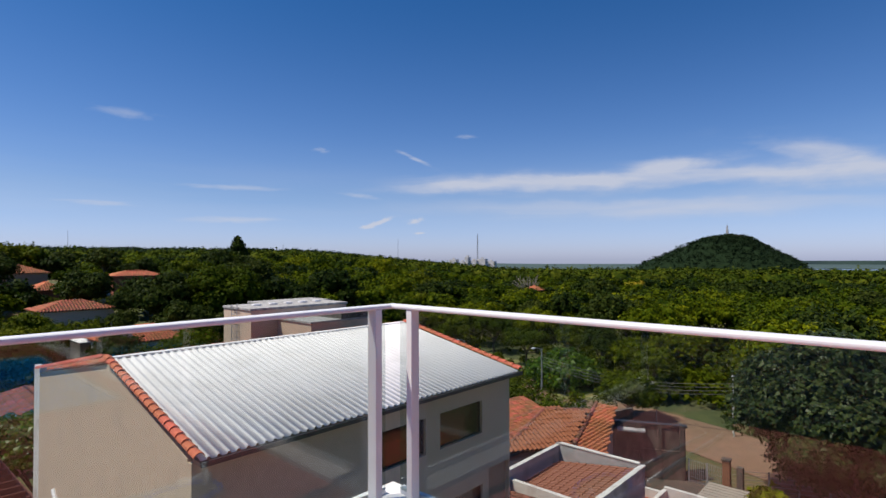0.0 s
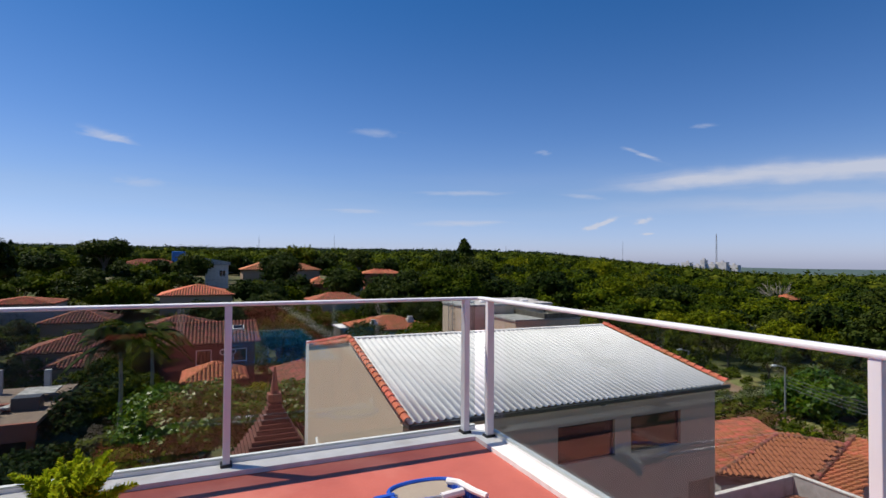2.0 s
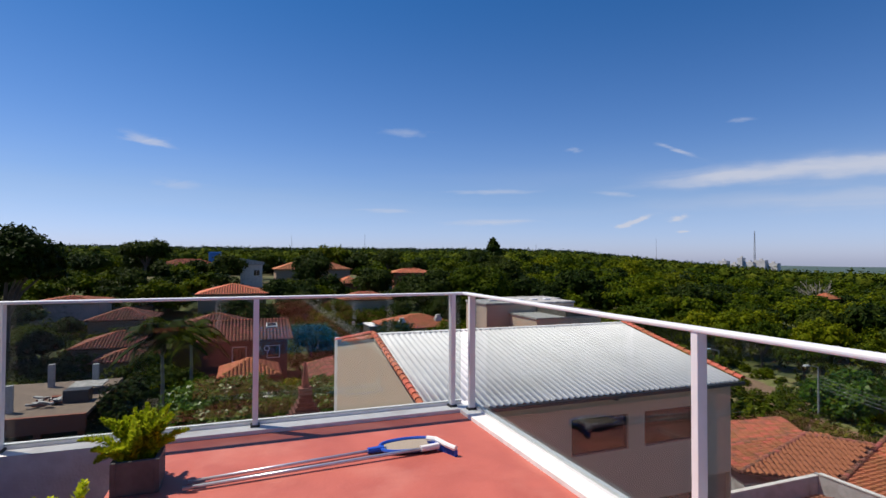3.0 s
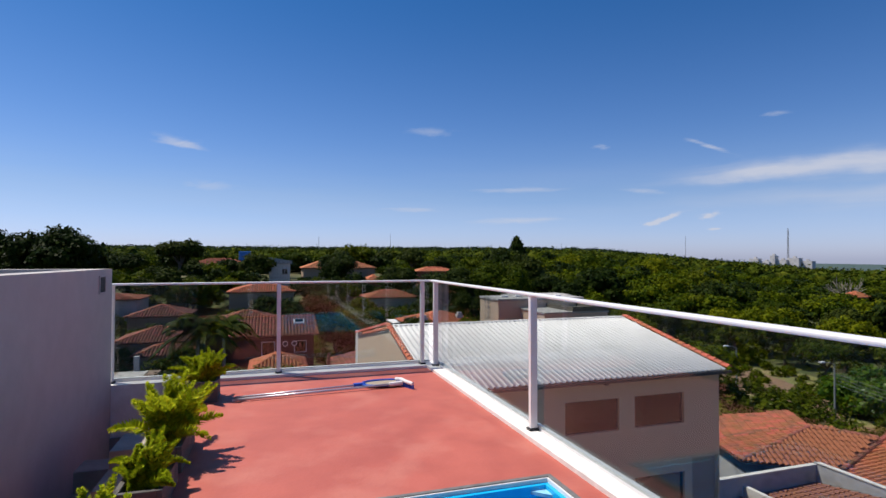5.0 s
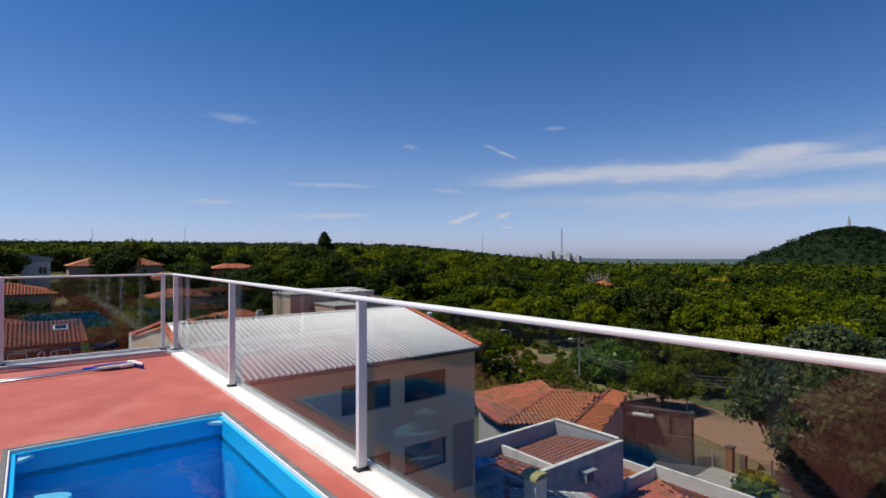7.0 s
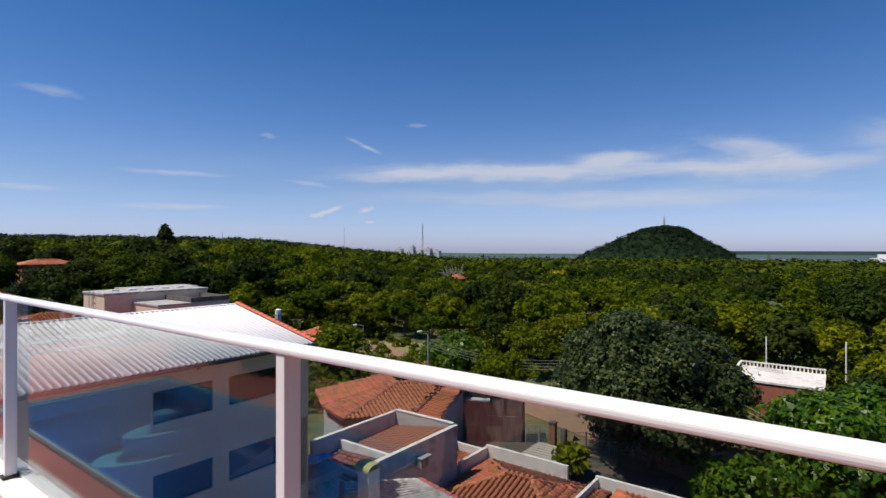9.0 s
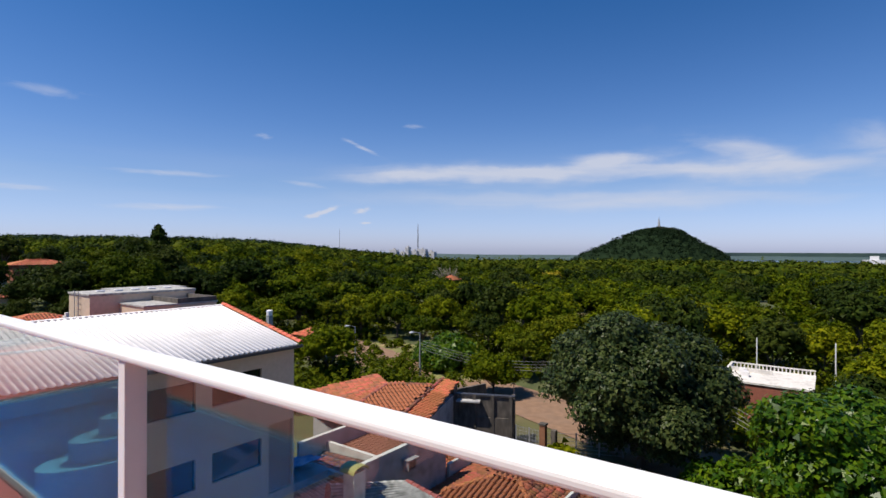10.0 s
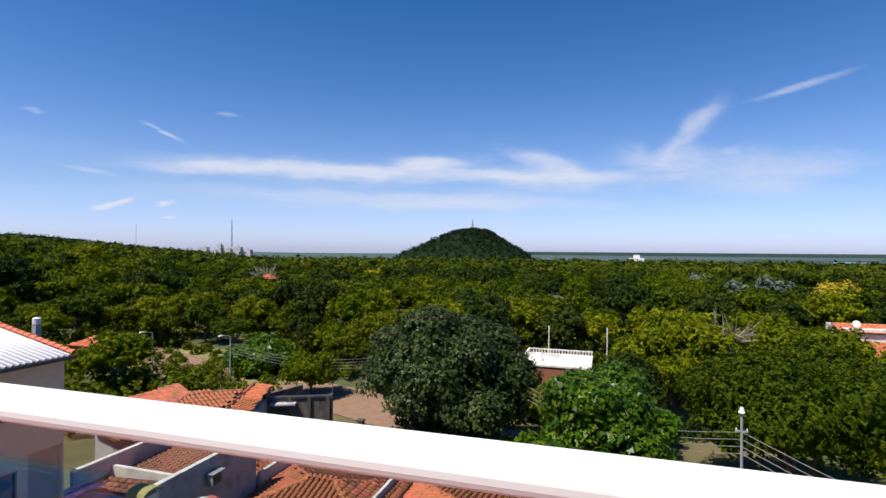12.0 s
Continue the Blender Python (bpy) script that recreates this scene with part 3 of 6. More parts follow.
# ---- foliage ----
def leaf_cloud(rng, lobes, n, size, up=0.35, shell=(0.72, 1.05), aspect=0.72, tuft=5, tri=True):
    """Leaves in small tufts over a set of lobes (x, y, z, rx, ry, rz), as triangles or as four-cornered blades."""
    lobes = np.asarray(lobes, float)
    area = lobes[:, 3] * lobes[:, 4] + lobes[:, 3] * lobes[:, 5]
    m = max(1, n // tuft)
    pick = rng.choice(len(lobes), m, p=area / area.sum())
    d = rng.normal(size=(m, 3))
    d /= np.linalg.norm(d, axis=1)[:, None]
    d[:, 2] = np.where(d[:, 2] < -0.35, -d[:, 2], d[:, 2])
    rad = rng.uniform(shell[0], shell[1], m)[:, None]
    c = np.repeat(lobes[pick, :3] + d * lobes[pick, 3:] * rad, tuft, 0)
    d = np.repeat(d, tuft, 0)
    n = m * tuft
    c = c + rng.normal(size=(n, 3)) * size * 0.42
    nrm = d + rng.normal(size=(n, 3)) * 0.4
    nrm[:, 2] += up
    nrm /= np.linalg.norm(nrm, axis=1)[:, None]
    t = np.cross(nrm, rng.normal(size=(n, 3)))
    t /= np.linalg.norm(t, axis=1)[:, None]
    b = np.cross(nrm, t)
    s = size * rng.uniform(0.6, 1.35, n)[:, None]
    if tri:
        v = np.stack([c - t * s * 0.4 + b * s * aspect * 0.5, c - t * s * 0.4 - b * s * aspect * 0.5, c + t * s * 0.6 - nrm * s * 0.15], 1).reshape(-1, 3)
        return v, np.arange(3 * n).reshape(n, 3)
    v = np.stack([c - t * s * 0.5, c + b * s * aspect * 0.5 + t * s * 0.05, c + t * s * 0.5 - nrm * s * 0.12, c - b * s * aspect * 0.5 + t * s * 0.05], 1).reshape(-1, 3)
    return v, np.arange(4 * n).reshape(n, 4)


def inner_mass(lobes, k=0.62):
    """The dense inside of a crown: small closed shapes within its lobes."""
    V, F, o = [], [], 0
    for x, y, z, rx, ry, rz in lobes:
        pts = [(0, 0, rz)] + [(rx * math.cos(a) * 0.87, ry * math.sin(a) * 0.87, rz * h) for h, ph in ((0.4, 0), (-0.45, 0.6)) for a in [ph + 2 * math.pi * i / 5 for i in range(5)]] + [(0, 0, -rz)]
        V += [(x + p[0] * k, y + p[1] * k, z + p[2] * k) for p in pts]
        for i in range(5):
            j = (i + 1) % 5
            F += [(o, o + 1 + i, o + 1 + j), (o + 1 + i, o + 6 + i, o + 1 + j), (o + 1 + j, o + 6 + i, o + 6 + j), (o + 11, o + 6 + j, o + 6 + i)]
        o += 12
    return np.array(V), np.array(F)


def joined(*vf):
    V, F, o = [], [], 0
    for v, f in vf:
        V.append(v)
        F.append(np.asarray(f) + o)
        o += len(v)
    return np.concatenate(V), np.concatenate(F)


def crown_lobes(rng, r, h, count, flat=0.75, core=0.72, low=-0.35):
    """Lobes of a crown of radius r, whose top is h above its foot."""
    rz = r * flat
    cz = h - rz
    out = [(0, 0, cz, r * core, r * core, rz * core)]
    for i in range(count):
        a = rng.uniform(0, 2 * math.pi)
        e = math.asin(rng.uniform(low, 0.95))
        k = rng.uniform(0.52, 0.72)
        s = r * rng.uniform(0.26, 0.42)
        out.append((math.cos(a) * math.cos(e) * r * k, math.sin(a) * math.cos(e) * r * k, cz + math.sin(e) * rz * k, s, s, s * 0.8))
    return out


def tree_model(seed, r, h, leaves, size, material, label, name="tree", category="tree", group="", lobes=14, flat=0.75, bark="bark", up=0.35, low=-0.35):
    rng = np.random.default_rng(seed)
    tr = thing(name, (0, 0, 0), label, category, group)
    lb = crown_lobes(rng, r, h, lobes, flat, low=low)
    v, f = joined(leaf_cloud(rng, lb, leaves, size, up), inner_mass(lb))
    bm = bmesh.new()
    fork = max(0.8, h - 2 * r * flat) * 0.9 + 0.3
    tube(bm, [(0, 0, -0.3), (0.05 * h * rng.uniform(-1, 1), 0.04 * h * rng.uniform(-1, 1), fork)], 0.03 * h, 8, 0.022 * h)
    for q in lb[1:8]:
        tube(bm, [(0, 0, fork * 0.85), (q[0] * 0.4, q[1] * 0.4, (fork + q[2]) / 2), (q[0], q[1], q[2])], 0.014 * h, 5, 0.004 * h)
    part("trunk", bm, bark, tr)
    raw("crown", v, f, material, tr)
    return tr


def far_z(x, y):
    """Height of the land: it falls away to the river in the east and rises to the north and west."""
    r = math.hypot(x, y)
    az = math.degrees(math.atan2(y, x))

    def ss(t):
        t = max(0.0, min(1.0, t))
        return t * t * (3 - 2 * t)
    u = ss((az - 30) / 31) if az < 135 else ss((215 - az) / 60) if az > 0 else 0.0
    if az < -90:
        u = 0.0
    drop = -12.6 - 25 * ss((r - 130) / 1150)
    rise = -12.6 + 7.8 * ss((r - 56) / 85) + 25 * ss((r - 170) / 1300)
    return drop * (1 - u) + rise * u


# ---- land ----
def land():
    azs = [math.radians(a) for a in range(0, 360, 4)]
    rs = [0, 20, 35, 50, 60, 75, 90, 110, 130, 160, 200, 260, 340, 440, 560, 700, 850, 1000, 1200, 1500, 2000, 3000, 4900]
    verts = [(0, 0, -12.6)]
    for r in rs[1:]:
        for a in azs:
            verts.append((r * math.cos(a), r * math.sin(a), far_z(r * math.cos(a), r * math.sin(a))))
    n = len(azs)
    bm = bmesh.new()
    vs = [bm.verts.new(v) for v in verts]
    for j in range(n):
        bm.faces.new((vs[0], vs[1 + j], vs[1 + (j + 1) % n]))
    for i in range(len(rs) - 2):
        o = 1 + i * n
        for j in range(n):
            k = (j + 1) % n
            bm.faces.new((vs[o + j], vs[o + n + j], vs[o + n + k], vs[o + k]))
    # land past 1150 m is split off for a bluer colour with distance haze in it
    far = bmesh.new()
    ring = [f for f in bm.faces if f.calc_center_median().xy.length > 1150]
    for f in ring:
        far.faces.new([far.verts.new(v.co) for v in f.verts])
    bmesh.ops.delete(bm, geom=ring, context="FACES")
    bmesh.ops.remove_doubles(far, verts=far.verts[:], dist=0.01)
    tagged(part("ground", bm, "ground", smooth=True), "scrubby green and brown ground", kind="structure")
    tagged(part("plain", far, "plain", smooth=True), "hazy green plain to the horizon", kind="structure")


def patch(name, label, pts, material, lift=0.05, kind="structure"):
    """A flat sheet of ground cover that follows the land."""
    bm = bmesh.new()
    bm.faces.new([bm.verts.new((x, y, far_z(x, y) + lift)) for x, y in pts])
    bm.normal_update()
    if bm.faces[:][0].normal.z < 0:
        bmesh.ops.reverse_faces(bm, faces=bm.faces[:])
    return tagged(part(name, bm, material), label, kind=kind)


land()
patch("road", "red dirt street between houses and woods",
      [(50, 60), (44, 34), (43, 24), (40, 14), (36, 4), (33, -3), (27, -12), (19, -20), (25, -22), (33, -14), (39, -5), (43, 3), (46, 10), (48, 17), (49, 26), (53, 36), (58, 58)], "dirt", 0.06)
patch("dry_clearing", "dry grass clearing beside the street", [(43, 30), (46, 42), (52, 47), (60, 44), (58, 34), (52, 26), (47, 20)], "dry", 0.10)
patch("lawn", "bright green lawn beyond the flat roofed house", [(80, -9), (82, -2), (100, -1), (118, -3), (115, -10), (95, -11)], "lawn", 0.08)


def river():
    bm = bmesh.new()
    pts = [(1150, -2600), (1150, 60), (1500, 150), (2700, 500), (3000, -2600)]
    bm.faces.new([bm.verts.new((x, y, -37.2)) for x, y in pts])
    tagged(part("water", bm, "river"), "wide grey-blue river", kind="structure")
    bm = bmesh.new()
    rng = np.random.default_rng(8)
    for i in range(38):
        x = rng.uniform(1250, 2900)
        y = rng.uniform(-2300, 320)
        L, W = rng.uniform(90, 480), rng.uniform(15, 90) * (x / 1800)
        prism(bm, [(x + W * math.cos(t) * rng.uniform(0.7, 1.2), y + L * math.sin(t) * rng.uniform(0.8, 1.1)) for t in [2 * math.pi * k / 12 for k in range(12)]], -37.3, -36.8 + rng.uniform(0, 3))
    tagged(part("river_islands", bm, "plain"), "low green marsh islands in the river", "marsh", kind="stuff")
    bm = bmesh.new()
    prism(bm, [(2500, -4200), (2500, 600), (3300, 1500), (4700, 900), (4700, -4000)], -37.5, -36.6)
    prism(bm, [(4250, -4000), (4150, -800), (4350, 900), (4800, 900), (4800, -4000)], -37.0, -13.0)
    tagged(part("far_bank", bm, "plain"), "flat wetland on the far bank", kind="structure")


river()


def hill():
    bm = bmesh.new()
    nr, na = 30, 84
    cx, cy, base = 1398, 337, -42
    prof = lambda a: 212 + 32 * math.sin(a) + 6 * math.sin(5 * a)
    table_t = (0, 0.12, 0.2, 0.285, 0.35, 0.48, 0.65, 0.79, 1.0)
    table_z = (56, 53, 52, 45, 36, 21, 4, -8, -42)
    rows = []
    for i in range(nr + 1):
        t = i / nr
        row = []
        for j in range(na):
            a = 2 * math.pi * j / na
            r = t * prof(a)
            p = Vector((math.cos(a) * r, math.sin(a) * r, 0))
            z = float(np.interp(t, table_t, table_z)) + noise.noise(p * 0.013) * 6 * min(1, t * 4) + noise.noise(p * 0.06) * 4
            row.append(bm.verts.new((cx + p.x, cy + p.y, z)))
        rows.append(row)
    for q, s in zip(rows, rows[1:]):
        for j in range(na):
            bm.faces.new((q[j], s[j], s[(j + 1) % na], q[(j + 1) % na]))
    pts = [v.co.copy() for v in bm.verts if v.co.z > base + 5]
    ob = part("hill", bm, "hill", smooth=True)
    tagged(ob, "wooded conical hill", kind="structure")
    rng = np.random.default_rng(3)
    V, F, o = [], [], 0
    for i in range(3600):
        p = pts[rng.integers(len(pts))] + Vector(rng.uniform(-7, 7, 3) * np.array([1, 1, 0]))
        s = rng.uniform(3, 6)
        v, f = leaf_cloud(rng, [(p.x, p.y, p.z + 1, s, s, s * 0.7)], 24, s * 0.55, 0.5)
        V.append(v)
        F.append(f + o)
        o += len(v)
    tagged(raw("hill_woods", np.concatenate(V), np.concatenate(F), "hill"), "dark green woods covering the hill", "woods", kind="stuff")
    mon = thing("monument", (1394, 340, 54), "slender pale stone monument on the hilltop", "monument")
    part("pedestal", boxes((-6, 6, -6, 6, -5, 6)), "oldwall", mon)
    part("terrace_wall", boxes((-5, 5, -34, 30, -5, 4.5)), "oldwall", mon)
    bm = boxes((-2.2, 2.2, -2.2, 2.2, 6, 20))
    box(bm, -1.4, 1.4, -1.4, 1.4, 20, 27)
    part("shaft", bm, "greywall", mon)
    part("spire", tubes(([(0, 0, 27), (0, 0, 33)], 0.8, 6, 0.2)), "metalpole", mon)


hill()


# ---- the terrace ----
CURB = 0.147
FZ = 0.115
RAIL_H = 1.21
POOL = (-1.73, -0.29, -7.1, -3.51)


def terrace():
    x0, x1, y0, y1 = POOL
    W = -2.72
    bm = bmesh.new()
    for b in ((W, x0, -13.5, -0.12), (x1, -0.10, -13.5, -0.12), (x0, x1, y1, -0.12), (x0, x1, -13.5, y0)):
        box(bm, *b, -0.25, FZ)
    box(bm, -6.2, W, -13.5, -6.4, -0.25, FZ)
    tagged(part("floor", bm, "floor"), "terrace floor painted faded brick red", kind="structure")
    bm = bmesh.new()
    box(bm, -3.64, 0.12, -0.12, 0.13, -0.4, CURB)
    box(bm, -0.10, 0.12, -13.5, -0.12, -0.4, CURB)
    ob = tagged(part("curb", bm, "curb"), "white painted masonry curb round the terrace", kind="structure")
    bm = bmesh.new()
    for b in ((-6.2, 0.08, -0.12, 0.10, -12.7, -0.4), (-0.12, 0.08, -13.5, -0.12, -12.7, -0.4), (-6.2, -6.0, -13.5, -0.12, -12.7, -0.25), (-6.0, -0.12, -13.5, -13.3, -12.7, -0.25)):
        box(bm, *b)
    tagged(part("wall_below", bm, "beige"), "rendered outer wall below the terrace", kind="structure")
    # unseen closing wall, coloured dark brown to keep its reflection in the glass dim
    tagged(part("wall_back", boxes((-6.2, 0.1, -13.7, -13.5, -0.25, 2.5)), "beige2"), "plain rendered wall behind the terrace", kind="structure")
    # unseen veranda, guessed from reflections, added to shade the floor the glass mirrors
    v = thing("veranda", (-4.2, -10.0, FZ), "unseen covered veranda added to shade the floor, white slab roof on white posts", "veranda")
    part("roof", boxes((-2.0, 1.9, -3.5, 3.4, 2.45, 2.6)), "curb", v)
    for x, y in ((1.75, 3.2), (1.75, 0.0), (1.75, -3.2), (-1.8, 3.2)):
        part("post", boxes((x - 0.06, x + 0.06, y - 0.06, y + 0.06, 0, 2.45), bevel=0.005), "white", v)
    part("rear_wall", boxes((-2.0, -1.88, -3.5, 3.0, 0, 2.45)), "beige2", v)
    pool = thing("swimming_pool", ((x0 + x1) / 2, (y0 + y1) / 2, FZ), "small bright blue fibreglass pool sunk in the red terrace", "swimming pool")
    hx, hy = (x1 - x0) / 2, (y1 - y0) / 2
    bm = bmesh.new()
    t = 0.05
    d = -0.88
    for b in ((-hx, -hx + t, -hy, hy), (hx - t, hx, -hy, hy), (-hx + t, hx - t, -hy, -hy + t), (-hx + t, hx - t, hy - t, hy)):
        box(bm, *b, d, -0.02)
    box(bm, -hx, hx, -hy, hy, d - 0.05, d)
    part("shell", bm, "pool", pool)
    bm = bmesh.new()
    g = 0.024
    for b in ((-hx - g, -hx + 0.008, -hy - g, hy + g), (hx - 0.008, hx + g, -hy - g, hy + g), (-hx, hx, -hy - g, -hy + 0.008), (-hx, hx, hy - 0.008, hy + g)):
        box(bm, *b, -0.03, 0.012, 0.004)
    part("coping", bm, "rimgrey", pool, "dark grey coping strip")
    bm = bmesh.new()
    k = 0.012
    for b in ((-hx + 0.008, -hx + 0.008 + k, -hy + 0.008, hy - 0.008), (hx - 0.008 - k, hx - 0.008, -hy + 0.008, hy - 0.008), (-hx + k, hx - k, -hy + 0.008, -hy + 0.008 + k), (-hx + k, hx - k, hy - 0.008 - k, hy - 0.008)):
        box(bm, *b, -0.03, 0.006, 0.004)
    part("lip", bm, "white", pool, "pale rim of the pool")
    for i, (r, z) in enumerate(((0.80, -0.58), (0.55, -0.40), (0.30, -0.25))):
        bm = bmesh.new()
        poly = [(-hx + t, 1.38)]
        for q in range(13):
            a = -math.pi / 2 + math.pi * q / 12
            poly.append((-hx + t + math.cos(a) * r, 1.38 + math.sin(a) * r * 0.45))
        prism(bm, poly[1:], d, z)
        st = part("pool_step", bm, "pool", pool, "rounded blue pool step")
        # thin paler cap: the sunlit top of the step put into its colour
        bm = bmesh.new()
        prism(bm, [(q[0], 1.38 + (q[1] - 1.38) * 0.97) for q in poly[1:]], z, z + 0.006)
        part("tread", bm, "step", st, "step tread capped in paler blue for its sunlit top")
    # thin pale slivers that draw the small highlights in the pool corners
    for sx in (-1, 1):
        bm = bmesh.new()
        prism(bm, [(sx * (hx - t), hy - t), (sx * (hx - 0.15), hy - t), (sx * (hx - 0.12), hy - 0.08), (sx * (hx - 0.09), hy - 0.11), (sx * (hx - t), hy - 0.14)], -0.065, -0.045)
        part("corner_ledge", bm, "step", pool, "thin pale blue sliver drawn as a corner highlight")
    part("water_surface", boxes((-hx + t, hx - t, -hy + t, hy - t, -0.2, -0.16)), "water", pool, "clear still pool water")


terrace()


def baluster(x, y, along):
    p = thing("railing_post", (x, y, CURB), "white aluminium railing post with a black base cap", "railing post", "posts of the terrace railing")
    a, b = (0.029, 0.020) if along == "y" else (0.022, 0.034)
    bm = bmesh.new()
    box(bm, -a, a, -b, b, 0.0, RAIL_H - CURB - 0.024, 0.003)
    part("shaft", bm, "alu", p)
    part("base_cap", boxes((-a - 0.014, a + 0.014, -b - 0.014, b + 0.014, -0.002, 0.018), bevel=0.004), "black", p, "black base cap")
    return p


def railing():
    r = thing("railing", (0, 0, CURB), "white aluminium handrail over clear glass panels", "railing")
    h = RAIL_H - CURB
    bm = bmesh.new()
    poly = [(-0.035, -0.035), (-0.035, -13.4), (0.035, -13.4), (0.035, 0.035), (-3.62, 0.035), (-3.62, -0.035)]
    prism(bm, poly, h - 0.024, h)
    bmesh.ops.recalc_face_normals(bm, faces=bm.faces[:])
    bmesh.ops.bevel(bm, geom=bm.edges[:], offset=0.009, segments=3, profile=0.5, affect="EDGES")
    part("handrail", bm, "alu", r, "flat white handrail")
    part("bottom_channel", boxes((0.036, 0.07, -13.4, -0.02, 0.0, 0.04), (-3.6, -0.02, 0.036, 0.07, 0.0, 0.04), bevel=0.003), "alu", r)
    ys = [-0.02, -2.75, -5.38, -8.0, -10.63, -13.3]
    for a, b in zip(ys, ys[1:]):
        part("glass_panel", boxes((0.026, 0.034, b + 0.012, a - 0.012, 0.03, h - 0.024)), "glass", r, "clear glass panel")
    xs = [-0.02, -1.87, -3.6]
    for a, b in zip(xs, xs[1:]):
        part("glass_panel", boxes((b + 0.012, a - 0.012, 0.026, 0.034, 0.03, h - 0.024)), "glass", r, "clear glass panel")
    for y in (-0.16, -2.75, -5.38, -8.0, -10.63, -13.3):
        baluster(0.0, y, "y")
    for x in (-0.13, -1.87, -3.58):
        baluster(x, 0.0, "x")


railing()


def stairwell():
    """The wall block, the steps down beside it and the concrete edging with its planters."""
    bm = bmesh.new()
    box(bm, -6.2, -3.55, -0.32, -0.12, -3.2, 1.37)
    box(bm, -3.75, -3.55, -6.4, -0.32, -3.2, 1.37)
    tagged(part("wall_block", bm, "block"), "tall pale rendered wall beside the stairs", kind="structure")
    v = thing("wall_vent", (-3.55, -0.46, 1.22), "small dark square vent in the rendered wall", "vent")
    part("vent_frame", boxes((-0.01, 0.012, -0.10, 0.10, -0.09, -0.075), (-0.01, 0.012, -0.10, 0.10, 0.075, 0.09), (-0.01, 0.012, -0.10, -0.088, -0.075, 0.075), (-0.01, 0.012, 0.088, 0.10, -0.075, 0.075)), "block", v)
    # solid black panel for the shaded inside of the vent
    part("vent_opening", boxes((-0.01, 0.004, -0.088, 0.088, -0.075, 0.075)), "black", v, "dark vent opening")
    tagged(part("wall_stairwell", boxes((-3.64, -2.72, -0.15, -0.11, -3.2, -0.4), (-2.92, -2.72, -6.4, -0.15, -3.2, -0.25), (-6.2, -2.72, -6.6, -6.4, -3.2, -0.25)), "greywall"), "grey wall down inside the stairwell", kind="structure")
    st = thing("staircase", (-3.1, -3.0, -3.0), "raw concrete stairs down beside the terrace", "stairs")
    for i in range(12):
        y1 = -0.9 - i * 0.28
        z = -0.35 - i * 0.18
        part("stair_step", boxes((-0.53, 0.17, y1 - 0.28 + 3.0, y1 + 3.0, z - 0.2 + 3.0, z + 3.0), bevel=0.01), "concrete", st)
    # stepped concrete edging that carries the planters
    bm = bmesh.new()
    for i in range(6):
        y1 = -1.4 - i * 0.42
        z = 0.02 - i * 0.13
        box(bm, -3.12, -2.72, y1 - 0.42, y1, -0.9, z - 0.02)
    tagged(part("stepped_edging", bm, "concrete"), "stepped raw concrete edging above the stairs", kind="structure")


stairwell()


def fern(x, y, z, seed, size, pot, label, fronds=42):
    rng = np.random.default_rng(seed)
    p = thing("potted_fern", (x, y, z), label, "potted fern", "foxtail ferns along the terrace")
    w, l, h = pot
    bm = bmesh.new()
    for b in ((-w, -w + 0.03, -l, l), (w - 0.03, w, -l, l), (-w + 0.03, w - 0.03, -l, -l + 0.03), (-w + 0.03, w - 0.03, l - 0.03, l)):
        box(bm, *b, 0, h, 0.004)
    box(bm, -w + 0.03, w - 0.03, -l + 0.03, l - 0.03, 0.0, 0.03)
    part("planter", bm, "planter", p, "dark concrete planter")
    part("soil", boxes((-w + 0.03, w - 0.03, -l + 0.03, l - 0.03, 0.03, h - 0.04)), "soil", p)
    V, F, o = [], [], 0
    for i in range(fronds):
        a = rng.uniform(0, 2 * math.pi)
        lean = rng.uniform(0.05, 0.6) if rng.uniform() < 0.8 else rng.uniform(0.8, 1.25)
        L = size * rng.uniform(0.6, 1.0)
        root = np.array([rng.uniform(-w, w) * 0.5, rng.uniform(-l, l) * 0.65, h - 0.04])
        d = np.array([math.cos(a), math.sin(a), 0])
        n = 64
        for k in range(n):
            s = (k + 0.5) / n
            ang = lean * (0.45 + 0.75 * s)
            c = root + (d * math.sin(ang) + np.array([0, 0, 1]) * math.cos(ang)) * L * s
            tan = d * math.sin(ang * 1.2) + np.array([0, 0, 1]) * math.cos(ang * 1.2)
            plume = 0.05 * (0.35 + math.sin(math.pi * min(1, 0.15 + s * 0.85)) ** 0.8) * size / 0.55
            for q in range(4):
                r = rng.normal(size=3)
                r -= tan * r.dot(tan)
                r /= np.linalg.norm(r)
                out = (r + tan * 0.75) / 1.25
                side = np.cross(out, tan)
                side /= np.linalg.norm(side)
                V += [c, c + out * plume * 0.6 + side * 0.008, c + out * plume * 1.3, c + out * plume * 0.6 - side * 0.008]
                F.append((o, o + 1, o + 2, o + 3))
                o += 4
    raw("fronds", V, F, "fern", p, "yellow-green feathery fronds")


fern(-2.56, -0.90, FZ, 1, 0.34, (0.13, 0.13, 0.20), "yellow-green foxtail fern in a dark square planter on the terrace corner", 40)
fern(-2.60, -2.45, FZ, 2, 0.44, (0.12, 0.30, 0.17), "tall foxtail fern in a long dark planter beside the stairs", 46)
fern(-2.60, -3.12, FZ, 3, 0.27, (0.12, 0.24, 0.15), "low foxtail fern in a long dark planter beside the stairs", 34)
fern(-2.60, -4.05, FZ, 4, 0.34, (0.12, 0.34, 0.15), "foxtail fern with upright fronds in a dark planter near the pool", 38)


